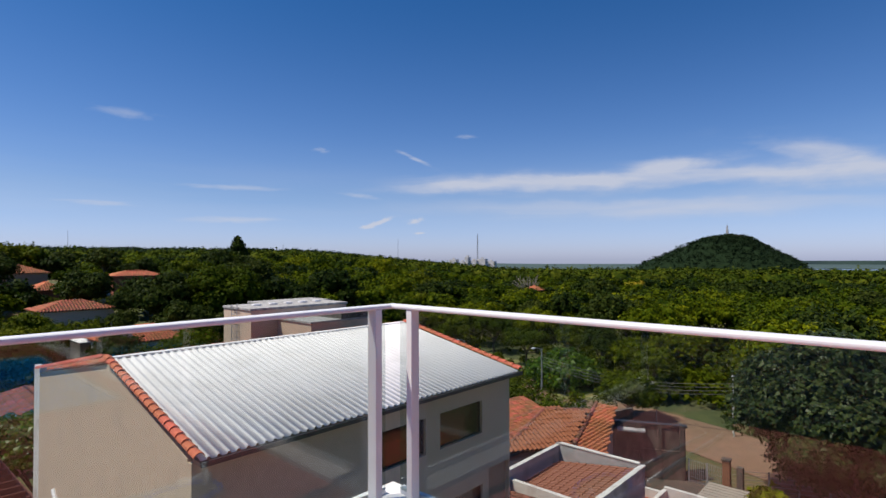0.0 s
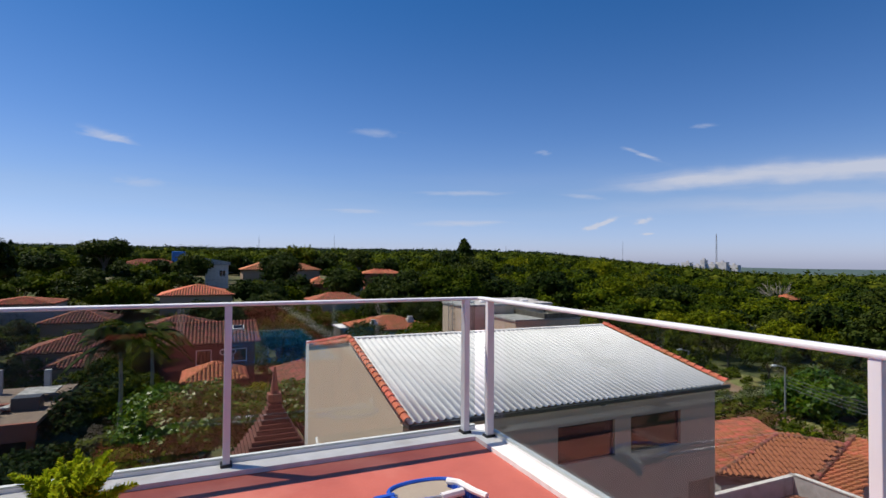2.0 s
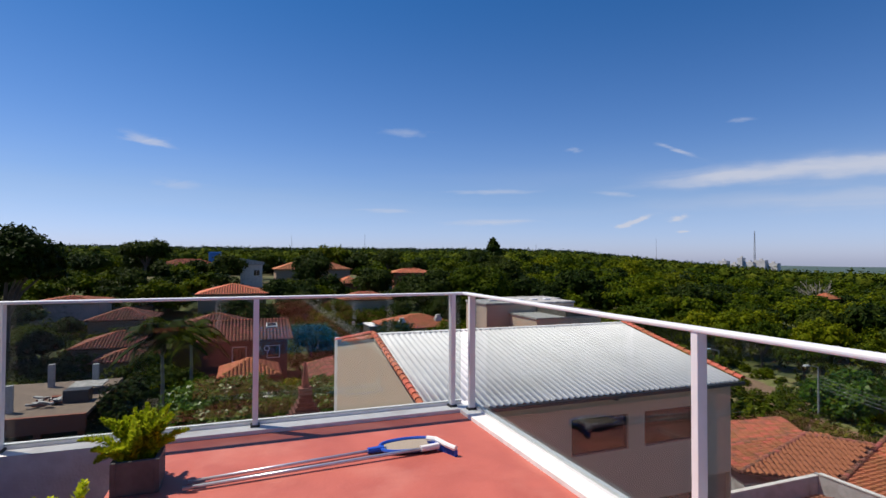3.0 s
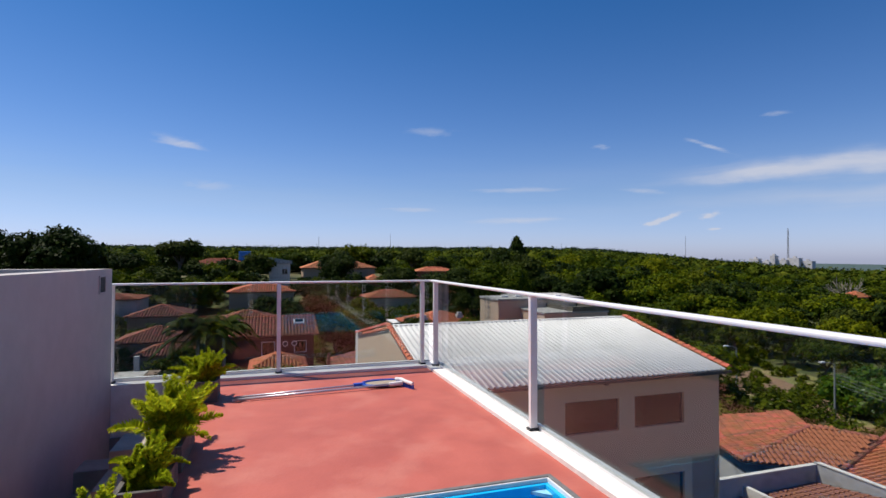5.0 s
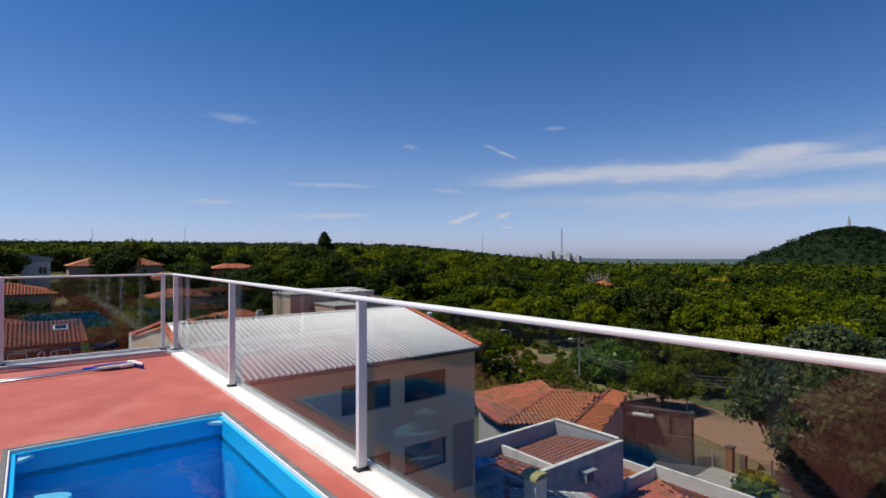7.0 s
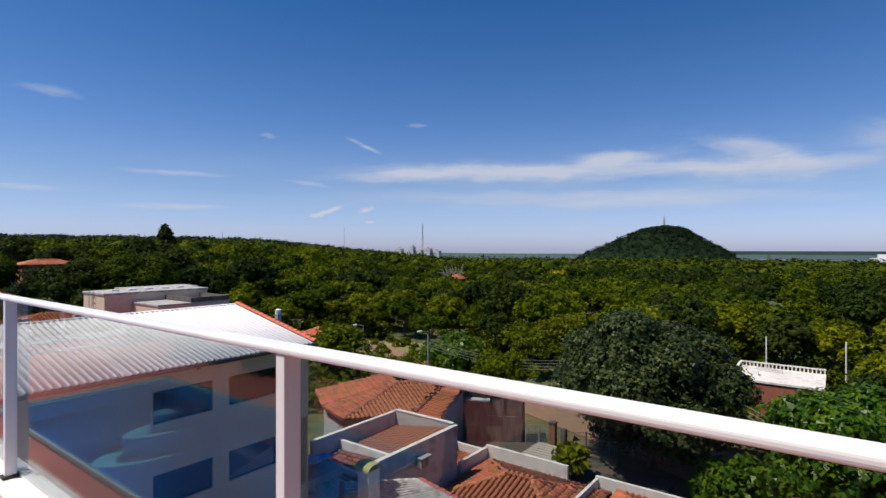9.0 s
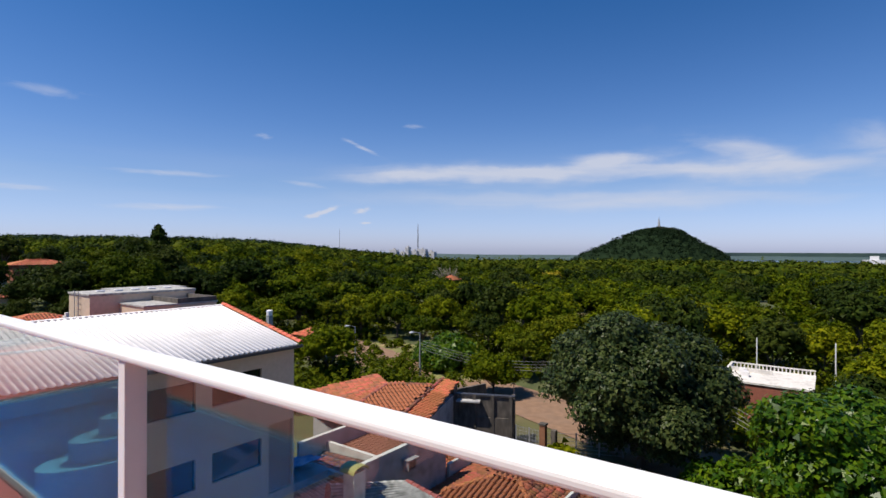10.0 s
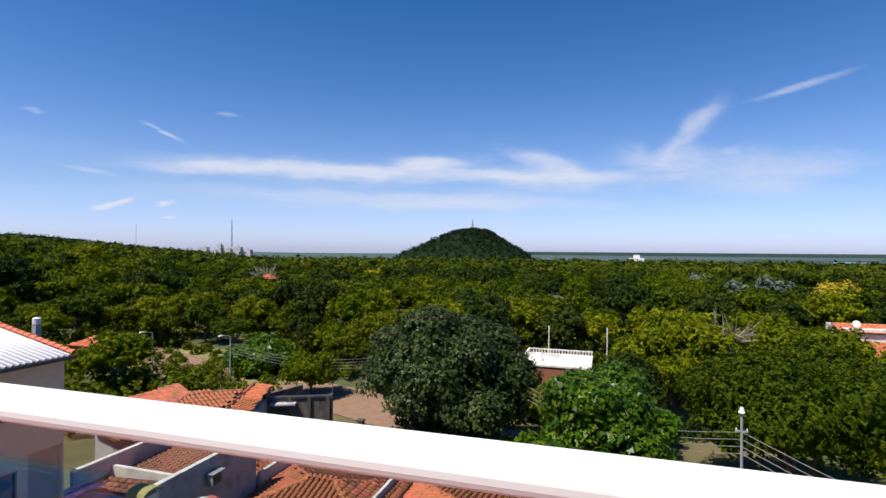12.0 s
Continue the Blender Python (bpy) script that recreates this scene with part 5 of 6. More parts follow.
def street_lamp(x, y, top, label="grey street lamp with a white head", arm=(-1.0, 0.2)):
    s = thing("street_lamp", (x, y, far_z(x, y)), label, "street lamp", "street lamps")
    h = top - far_z(x, y)
    part("pole", tubes(([(0, 0, -0.2), (0, 0, h - 0.1)], 0.10, 8, 0.06)), "metalpole", s)
    part("arm", tubes(([(0, 0, h - 0.15), (arm[0] * 0.5, arm[1] * 0.5, h + 0.02), (arm[0], arm[1], h + 0.05)], 0.035, 6)), "metalpole", s)
    part("lamp_head", boxes((arm[0] - 0.38, arm[0] + 0.12, arm[1] - 0.13, arm[1] + 0.13, h, h + 0.14), bevel=0.04), "white", s, "white lamp head")


street_lamp(42.1, 25.0, -7.05)
street_lamp(42.7, 35.2, -7.35)
street_lamp(52.0, 60.0, -6.6)


def utility_pole(x, y, top, label, material="metalpole", r=0.11):
    s = thing("utility_pole", (x, y, far_z(x, y)), label, "utility pole", "utility poles")
    h = top - far_z(x, y)
    part("pole", tubes(([(0, 0, -0.2), (0, 0, h)], r, 8, r * 0.6)), material, s)
    part("crossarm", boxes((-0.03, 0.03, -0.22, 0.22, h - 0.75, h - 0.69)), "metalpole", s)
    part("pole_lamp", tubes(([(0, 0, h), (0, 0, h + 0.22)], 0.13, 8, 0.05)), "white", s, "small pale lamp")
    for k in range(3):
        part("insulator", tubes(([(0, -0.19 + 0.19 * k, h - 0.69), (0, -0.19 + 0.19 * k, h - 0.6)], 0.025, 6)), "white", s)
    return (x, y, top)


utility_pole(44.3, 8.9, -7.9, "slim white utility pole", "white", 0.08)
utility_pole(22.4, -14.8, -4.85, "grey utility pole with a pale lamp at its top", "metalpole", 0.075)
utility_pole(43.2, 14.5, -10.4, "short grey pole with a small lamp", "metalpole", 0.06)
POLES = [(42.1, 25.0, -7.9), (44.3, 8.9, -8.4), (34.0, -5.0, -7.6), (22.4, -14.8, -5.6), (8.0, -26.0, -5.2)]
for line in range(4):
    c = thing("overhead_cable", (0, 0, 0), "thin sagging overhead cable between street poles", "cable", "overhead cables along the street")
    pts = []
    for a, b in zip(POLES, POLES[1:]):
        for k in range(9):
            t = k / 8
            pts.append((a[0] + (b[0] - a[0]) * t, a[1] + (b[1] - a[1]) * t, a[2] + (b[2] - a[2]) * t - 0.9 * math.sin(math.pi * t) - 0.28 * line))
    c.matrix_basis = pose(*pts[0])
    part("wire", tubes(([tuple(np.subtract(p, pts[0])) for p in pts if True], 0.016, 4)), "cable", c)


def flat_house():
    h = thing("flat_roofed_house", (50.0, -8.4, far_z(50, -5) - 0.9), "brick house with a white flat roof and parapet", "house")
    g = -far_z(50, -5)
    part("wall", boxes((0, 6, 0, 6.4, 0, g - 8.75)), "brick", h)
    part("roof_slab", boxes((-0.1, 6.1, -0.1, 6.5, g - 8.75, g - 8.6)), "whitewall", h)
    part("parapet", boxes((2.0, 5.9, 6.3, 6.5, g - 8.25, g - 8.15), (4.0, 4.2, 3.0, 6.3, g - 8.6, g - 8.25), (5.9, 6.1, -0.1, 6.5, g - 8.25, g - 8.15)), "whitewall", h, "white parapet rail")
    for k in range(22):
        u = -0.05 + k * 0.3
        part("parapet_post", boxes((5.94, 6.06, u, u + 0.11, g - 8.6, g - 8.25)), "whitewall", h)
    for k in range(13):
        u = 2.05 + k * 0.3
        part("parapet_post", boxes((u, u + 0.11, 6.34, 6.46, g - 8.6, g - 8.25)), "whitewall", h)
    part("vent_box", boxes((1.8, 2.4, 4.6, 5.2, g - 8.6, g - 8.15)), "white", h)
    part("vent_box", boxes((3.1, 3.7, 4.9, 5.5, g - 8.6, g - 8.15)), "white", h)
    window_unit(h, "y", 1.0, 2.2, g - 11.2, g - 9.8, -0.02, -1, frame="white", panes=1)
    for x, y in ((8.1, 4.6), (8.7, -1.5)):
        part("flag_pole", tubes(([(x, y, 0), (x, y, g - 6.0)], 0.06, 6)), "white", h)
    r = thing("garden_house", (66.0, -44.0, far_z(66, -42)), "white and orange house half hidden by trees", "house")
    g = -far_z(66, -42)
    part("wall", boxes((0, 9, 0, 8, 0, g - 9.6)), "whitewall", r)
    tile_slope(r, (-0.5, 9.0, g - 9.7), (-0.5, -0.5, g - 9.7), (3.5, -0.5, g - 8.6), (3.5, 9.0, g - 8.6), "tile_new")
    part("upper_wall", boxes((3.5, 9, 0, 8.5, g - 9.6, g - 7.2)), "whitewall", r)
    tile_slope(r, (3.2, 9.0, g - 7.6), (3.2, -0.4, g - 7.6), (6.2, -0.4, g - 6.9), (6.2, 9.0, g - 6.9), "tile_new")
    part("satellite_dish", tubes(([(3.6, 7.5, g - 6.7), (3.3, 7.5, g - 6.6)], 0.35, 10, 0.4)), "white", r)


flat_house()


# ---- houses to the north-west ----
hip_house((-6.6, 57.0, G), 9.2, 7.5, 5.3, 1.75, "two-storey red house with old clay tiles and white windows", "tile_old", "darkbrick", "x", inset=0.25,
          wins=[(3.4, 4.9, 3.0, 4.6), (7.0, 8.4, 3.2, 4.6)], name="house", over=0.5, w=0.36, l=0.48)
hip_house((-9.6, 62.0, G), 9.0, 8.0, 5.9, 1.5, "rear wing with an old hipped clay tile roof", "tile_old", "darkbrick", "x", w=0.36, l=0.48)
hip_house((-3.9, 49.6, G), 5.0, 5.0, 2.9, 1.3, "low porch with a bright orange hipped tile roof", "tile_new", "darkbrick", "x", w=0.36, l=0.48)
hip_house((-21.0, 69.0, G), 9.0, 8.0, 3.4, 1.5, "low house with a broad old clay tile roof", "tile_old", "beige2", "x", w=0.36, l=0.48)
hip_house((-16.8, 61.0, G), 5.5, 4.5, 3.0, 1.0, "small porch with an old clay tile roof", "tile_old", "beige2", "x", w=0.36, l=0.48)
hip_house((-22.5, 82.0, far_z(-20, 85)), 8.0, 8.0, 3.0, 1.5, "weathered tile roofed house among trees", "tile_old", "beige2", "x", w=0.4, l=0.55)
hip_house((-31.0, 88.0, far_z(-30, 90)), 8.5, 8.0, 4.2, 0.8, "grey walled house with a flat reddish roof", "tile", "greywall", "x", w=0.4, l=0.55)
hip_house((4.3, 42.0, G), 5.0, 11.0, 2.9, 1.2, "long low house with weathered orange tiles and a white edge", "tile_old", "beige2", "y", w=0.36, l=0.48)
hip_house((17.0, 66.5, far_z(20, 70)), 10.5, 9.0, 3.7, 1.5, "tile roofed house with white chimneys", "tile_new", "whitewall", "x", w=0.4, l=0.55)
hip_house((15.0, 92.0, far_z(20, 95)), 9.5, 7.0, 3.0, 1.3, "orange tile roofed house among trees", "tile", "beige", "x", w=0.42, l=0.6)
hip_house((-9.4, 93.5, far_z(-4, 97)), 11.0, 11.0, 4.4, 1.6, "bright orange tile roofed house", "tile_new", "beige2", "y", w=0.42, l=0.6)
hip_house((-24.5, 157.0, far_z(-18, 160)), 15.0, 9.0, 4.6, 1.7, "long house with a red tile roof on the far slope", "tile", "beige2", "x", w=0.4, l=0.6)
hip_house((5.0, 126.0, far_z(12, 130)), 17.5, 12.0, 4.3, 2.3, "big house with a bright orange tile roof", "tile_new", "beige2", "x", w=0.4, l=0.6)
hip_house((17.2, 108.5, far_z(19, 110)), 4.6, 7.0, 3.4, 1.3, "small house with an orange tile roof", "tile_new", "brick", "y", w=0.36, l=0.55)
hip_house((22.6, 107.0, far_z(25, 110)), 5.6, 7.0, 3.4, 1.2, "small white house with an orange tile roof", "tile_new", "whitewall", "x", w=0.36, l=0.55)
hip_house((31.8, 118.0, far_z(36, 120)), 9.5, 6.0, 3.9, 1.0, "orange tile roofed house on the wooded slope", "tile_new", "brick", "x", w=0.36, l=0.55)


def roof_details():
    s = thing("skylight", (1.0, 59.2, -6.05), "white framed skylight on the old tile roof", "skylight")
    part("frame", boxes((-0.6, 0.6, -0.45, 0.45, -0.35, 0.12), bevel=0.03), "white", s)
    part("pane", boxes((-0.5, 0.5, -0.36, 0.36, 0.12, 0.14)), "window", s)
    s.rotation_euler = (math.radians(22), 0, 0)
    for x in (-0.6, 0.4):
        c = thing("vent_hood", (x, 56.9, -8.3), "round white wall vent between the windows", "vent")
        part("hood", tubes(([(0, 0.1, 0), (0, -0.12, 0)], 0.32, 12)), "white", c)
        # dark disc painted in place of the hood's shaded hole
        part("opening", tubes(([(0, -0.12, 0), (0, -0.13, 0)], 0.22, 12)), "fascia", c)
    for x, y in ((-23.0, 128.0), (-19.5, 126.0), (-15.5, 127.5)):
        z = far_z(x, y)
        k = thing("parked_car", (x, y, z), "white car parked among the trees", "car", "parked cars", 12)
        part("body", boxes((-2.1, 2.1, -0.85, 0.85, 0.3, 0.85), bevel=0.14), "carwhite", k)
        part("cabin", boxes((-1.2, 1.0, -0.75, 0.75, 0.85, 1.42), bevel=0.2), "window", k, "dark car windows")
        for wx in (-1.3, 1.3):
            for wy in (-0.8, 0.8):
                part("wheel", tubes(([(wx, wy - 0.08, 0.32), (wx, wy + 0.08, 0.32)], 0.32, 12)), "black", k)


roof_details()


def small_things_nw():
    for x, y, z, m in ((19.0, 67.5, -7.2, "whitewall"), (24.8, 68.5, -7.0, "whitewall")):
        c = thing("chimney", (x, y, z - 2.2), "stout white chimney on the tile roof", "chimney")
        part("stack", boxes((-0.5, 0.5, -0.4, 0.4, 0, 2.3)), m, c)
        part("cowl", boxes((-0.3, 0.3, -0.3, 0.3, 2.3, 2.7)), m, c)
    a = thing("awning_roof", (17.6, 76.5, far_z(17, 76)), "pale metal awning roof between houses", "awning")
    h = -8.6 - far_z(17, 76)
    part("sheet", boxes((-1.8, 1.8, -2.5, 2.5, h, h + 0.1)), "sheet", a)
    part("wall", boxes((-1.7, 1.7, -2.4, 2.4, 0, h)), "oldwall", a)
    v = thing("white_villa", (-3.0, 130.0, far_z(0, 130)), "white two-storey villa with a grey roof", "house")
    part("wall", boxes((0, 5.0, 0, 6, 0, 5.4)), "whitewall", v)
    bm = bmesh.new()
    prism(bm, [(-0.4, -0.4), (5.4, -0.4), (5.4, 6.4), (-0.4, 6.4)], 5.4, 5.8)
    for q in bm.verts:
        if q.co.z > 5.6 and q.co.x > 2:
            q.co.z += 0.3
        elif q.co.z > 5.6:
            q.co.z += 1.3
    part("roof", bm, "fibre", v)
    window_unit(v, "x", 3.0, 4.4, 2.8, 4.2, -0.02, -1, frame="white", panes=2)
    t = thing("water_tank", (-12.0, 200.0, far_z(-12, 200)), "blue water tank on a tall stand", "water tank")
    part("stand", boxes((-1.2, 1.2, -1.2, 1.2, 0, 5)), "greywall", t)
    part("tank", boxes((-2.0, 2.0, -2.0, 2.0, 5, 9), bevel=0.2), "tarp", t, "blue tank")
    k = thing("brick_turret", (1.1, 24.2, G), "brick turret with a steep stepped tile spire", "turret")
    part("wall", boxes((-1.5, 1.5, -1.5, 1.5, 0, 3.9)), "brick", k)
    bm = bmesh.new()
    n = 15
    for i in range(n):
        t0 = i / n
        r = (1.75 * (1 - t0) ** 1.15 + 0.16)
        box(bm, -r, r, -r, r, 3.85 + t0 * 3.2, 3.85 + t0 * 3.2 + 3.2 / n + 0.01)
    part("spire", bm, "darkbrick", k, "stepped dark red spire")
    part("finial_base", boxes((-0.34, 0.34, -0.34, 0.34, 7.0, 7.35)), "tile_old", k)
    bm = bmesh.new()
    tube(bm, [(0, 0, 7.35), (0, 0, 8.7)], 0.22, 8, 0.05)
    part("finial", bm, "tile_old", k)
    s = thing("derelict_slab", (-16.5, 46.0, G), "derelict concrete roof slab with rubble and columns", "building")
    part("slab", boxes((-5.5, 4.0, -6.0, 6.0, 2.8, 3.05)), "rubble", s)
    part("beam", boxes((-5.5, 4.0, -6.3, -6.0, 1.9, 3.1)), "brick", s)
    for x, y in ((-4, -4), (-1.2, -4.2), (2.5, 3), (-1, 4)):
        part("column", boxes((x - 0.22, x + 0.22, y - 0.22, y + 0.22, 3.05, 5.0)), "greywall", s)
    for x in (-5, -2, 1, 3.6):
        part("pier", boxes((x - 0.2, x + 0.2, -5.9, -5.5, 0, 2.8)), "brick", s)
    part("rear_wall", boxes((-5.5, 4, 5.6, 6, 0, 2.8), (-5.5, -5.2, -6, 5.6, 0, 2.8)), "oldwall", s)
    rng = np.random.default_rng(4)
    for k2 in range(26):
        x, y = rng.uniform(-0.6, 1.4), rng.uniform(-3.6, -1.2)
        q = boxes((-0.4 * rng.uniform(0.3, 1), 0.4, -0.15, 0.15, 0, 0.12))
        ob = part("debris", q, "fibre" if k2 % 3 else "brick", s)
        ob.matrix_basis = pose(x, y, 3.06 + rng.uniform(0, 0.35), rng.uniform(-12, 12), rng.uniform(-12, 12), rng.uniform(0, 180))
    part("water_tank", boxes((1.6, 3.3, -2.6, -1.4, 3.05, 4.0)), "fascia", s)
    part("rubble_roof", boxes((1.2, 3.6, 0.0, 2.6, 3.6, 3.7)), "fibre", s)


small_things_nw()


# ---- the city edge and masts ----
def city():
    c = thing("city_block", (415, 333, -14.5), "cluster of distant white buildings", "building")
    ang = Vector((-0.62, 0.78, 0))
    for k, (u, wd, hh) in enumerate(((21, 8, 16.5), (12.5, 7, 14.0), (7, 4, 19), (0.5, 8, 15.5), (-8, 9, 17), (-17, 9, 14.5))):
        p = ang * u
        bm = boxes((-3, 3, -wd / 2, wd / 2, 0, hh))
        box(bm, -3.05, -3.0, -wd / 2 + 0.6, wd / 2 - 0.6, hh - 3.2, hh - 2.0)
        box(bm, -1, 1, -1, 1, hh, hh + 1.5)
        ob = part("block", bm, "haze_wall", c)
        ob.matrix_basis = pose(p.x, p.y, 0, 0, 0, 12)
    m = thing("radio_mast", (418, 331.3, -14), "slim red and white radio mast", "mast")
    bm = bmesh.new()
    for a in (0, 2.1, 4.2):
        tube(bm, [(1.1 * math.cos(a), 1.1 * math.sin(a), 0), (0.3 * math.cos(a), 0.3 * math.sin(a), 42)], 0.16, 4)
    for k in range(20):
        r = 1.1 - 0.85 * k / 20
        for a in (0, 2.1, 4.2):
            tube(bm, [(r * math.cos(a), r * math.sin(a), k * 2), (r * math.cos(a + 2.1), r * math.sin(a + 2.1), k * 2 + 1.8)], 0.1, 3)
    part("lattice", bm, "metalpole", m)
    for x, y, t in ((250, 420, 16), (520, 560, 32), (40, 520, 24), (150, 700, 36)):
        m = thing("antenna_mast", (x, y, far_z(x, y)), "thin distant antenna mast", "mast", "distant antenna masts")
        part("pole", tubes(([(0, 0, 0), (0, 0, t - far_z(x, y))], 0.35, 5, 0.15)), "metalpole", m)
    b = thing("distant_villa", (690, -45, far_z(690, -45)), "white distant building above the trees", "building")
    part("block", boxes((-7, 7, -9, 9, 0, 17)), "white", b)
    part("upper_block", boxes((-4, 4, -4, 3, 17, 21)), "white", b)


city()
hip_house((43.0, 43.5, far_z(45, 45)), 2.6, 3.0, 3.0, 0.8, "small orange roofed house hidden in the woods", "tile_new", "beige", "x", w=0.4, l=0.55)
hip_house((100.0, 62.0, far_z(100, 62)), 3.2, 3.0, 7.0, 1.0, "orange roofed house hidden in the woods", "tile_new", "brick", "x", w=0.36, l=0.55)


def white_tank():
    t = thing("water_tank", (34.0, 39.4, G), "small white water tank on a stand among the trees", "water tank")
    part("stand", boxes((-0.25, 0.25, -0.25, 0.25, 0, 7.0)), "metalpole", t)
    part("tank", tubes(([(0, 0, 7.0), (0, 0, 7.5)], 0.32, 12)), "white", t)
    part("tank_lid", tubes(([(0, 0, 7.5), (0, 0, 7.6)], 0.34, 12, 0.15)), "white", t)


white_tank()


# ---- trees that stand out ----
def place(model, x, y, s=1.0, rz=0.0, z=None):
    m = pose(x, y, far_z(x, y) if z is None else z, 0, 0, rz)
    ob = copy_thing(model, m)
    ob.scale = (s, s, s)
    return ob


def hero(seed, x, y, r, top, leaves, size, material, label, **k):
    t = tree_model(seed, r, top - far_z(x, y), leaves, size, material, label, **k)
    t.matrix_basis = pose(x, y, far_z(x, y), 0, 0, seed * 37)
    return t


hero(11, 34.0, 0.4, 6.0, -2.0, 90000, 0.25, "mango", "large dense dark green mango tree beside the street", lobes=44, flat=0.92, low=-0.9)
hero(12, 25.2, -9.6, 3.6, -4.1, 24000, 0.28, "bright", "bright glossy green tree in front of the street wires", lobes=20, flat=0.85, low=-0.8)
hero(29, 30.5, -5.0, 2.6, -9.3, 5000, 0.34, "bright", "small bright green tree beside the mango tree", lobes=14, flat=0.8, low=-0.8)
hero(30, 24.5, -14.5, 2.6, -8.6, 5000, 0.3, "forest2", "low green tree beside the utility pole", lobes=14, flat=0.8, low=-0.8)
hero(51, 30.0, 88.0, 7.0, 0.2, 16000, 0.4, "darkleaf", "broad dark green tree beyond the flat roofed block", lobes=26, flat=0.75, low=-0.7)
hero(52, 38.5, 84.0, 7.5, 1.2, 18000, 0.4, "forest", "broad dark green tree beyond the flat roofed block", lobes=28, flat=0.75, low=-0.7)
hero(53, 46.5, 90.0, 7.0, 1.8, 14000, 0.42, "darkleaf", "tall spreading tree in the woods below the conifer", lobes=24, flat=0.7, low=-0.7)
hero(54, 23.0, 101.0, 4.5, 0.5, 8000, 0.42, "darkleaf", "dark rounded tree between the tiled houses", lobes=18, flat=0.9)
hero(55, 12.0, 116.0, 5.5, 3.6, 9000, 0.45, "darkleaf", "tall dark tree above the tiled houses", lobes=20, flat=0.9)
hero(31, -26.5, 66.0, 6.0, 5.6, 8000, 0.5, "darkleaf", "tall dark tree above the houses", lobes=20, flat=0.8)
hero(32, -37.0, 68.0, 6.5, 6.2, 8000, 0.5, "darkleaf", "tall dark tree above the houses", lobes=20, flat=0.7)
hero(33, 20.0, 142.0, 6.0, 6.0, 6000, 0.6, "forest", "rounded tree beside the big orange roof", lobes=18, flat=0.8)
hero(34, -21.0, 118.0, 5.0, 4.6, 5000, 0.6, "darkleaf", "umbrella-shaped dark tree on the skyline", lobes=12, flat=0.35)
hero(35, -6.0, 128.0, 4.5, 3.4, 5000, 0.55, "darkleaf", "dark rounded tree beside the white villa", lobes=14, flat=0.9)
hero(36, 4.0, 96.0, 3.4, -1.6, 4000, 0.5, "darkleaf", "dark tree beside the orange roof", lobes=14, flat=0.9)
hero(37, -38.0, 76.0, 5.5, -1.0, 6000, 0.5, "darkleaf", "dark tree among the houses", lobes=16, flat=0.8)
hero(38, -16.0, 100.0, 5.0, -2.0, 6000, 0.5, "forest", "green tree among the houses", lobes=16, flat=0.7)
hero(39, 9.0, 66.0, 4.0, -6.5, 6000, 0.4, "darkleaf", "dark tree behind the long low house", lobes=16, flat=0.8)
hero(13, 32.0, -19.5, 6.4, -4.0, 50000, 0.22, "forest", "broad spreading tree with fine olive leaves", lobes=34, flat=0.6)
hero(14, 44.5, -15.2, 4.8, -3.4, 20000, 0.3, "forest2", "yellow-green leafy tree among others", lobes=20, flat=0.8)
hero(15, 38.0, -11.0, 3.6, -6.0, 8000, 0.26, "darkleaf", "dark blue-green tree beside the brick house", lobes=18)
hero(16, 30.0, -28.0, 5.0, -7.5, 9000, 0.3, "forest2", "leafy green tree on the slope", lobes=20)
hero(17, 50.0, 27.0, 4.4, -8.6, 8000, 0.42, "bright", "bushy bright green tree behind the street lamp", lobes=18, flat=0.6)
hero(18, 43.5, 17.0, 3.2, -8.0, 6000, 0.25, "forest2", "small bright tree on the street corner", lobes=14)
hero(19, 36.5, 31.0, 3.0, -10.4, 5000, 0.3, "forest2", "yellow-green shrubs at the clearing edge", lobes=14, flat=0.5)
hero(20, 57.0, 36.5, 3.2, -7.4, 4000, 0.3, "forest", "small street tree in the clearing", lobes=12, flat=0.5)
hero(21, 80.0, 162.0, 9.0, 3.0, 7000, 0.9, "darkleaf", "broad dark tree under the conifer", lobes=16)
hero(22, -2.5, 33.0, 4.8, -6.6, 20000, 0.26, "bright", "leafy garden tree with yellow-green leaves behind the turret", lobes=26, flat=0.5)
hero(23, 4.6, 35.0, 3.8, -7.0, 14000, 0.26, "bright", "leafy garden tree beside the neighbouring wall", lobes=16, flat=0.6)
hero(40, -6.5, 27.0, 3.6, -8.4, 12000, 0.24, "forest2", "leafy garden tree with small yellow-green leaves", lobes=18, flat=0.6)
hero(41, 2.0, 47.0, 2.4, -9.6, 5000, 0.26, "forest2", "low leafy tree beside the orange porch", lobes=12, flat=0.7)
hero(42, -8.5, 53.0, 3.0, -8.6, 6000, 0.28, "darkleaf", "dark tree between the tiled houses", lobes=14, flat=0.9)
hero(43, -11.5, 58.0, 3.0, -8.2, 6000, 0.3, "forest", "green tree between the tiled houses", lobes=14, flat=0.8)
hero(44, -13.0, 76.0, 3.6, -6.4, 6000, 0.34, "forest", "green tree behind the broad tile roof", lobes=14, flat=0.7)
hero(45, -23.0, 62.0, 3.4, -8.6, 6000, 0.32, "darkleaf", "dark tree beside the broad tile roof", lobes=14, flat=0.8)
hero(46, 11.5, 55.0, 3.6, -8.0, 7000, 0.32, "darkleaf", "dark tree beside the long low house", lobes=14, flat=0.8)
hero(47, 13.0, 84.0, 4.0, -5.4, 6000, 0.36, "forest", "green tree beside the awning roof", lobes=14, flat=0.7)
hero(48, 30.0, 78.0, 4.4, -4.6, 7000, 0.36, "darkleaf", "broad dark tree behind the tile roofed house", lobes=16, flat=0.7)
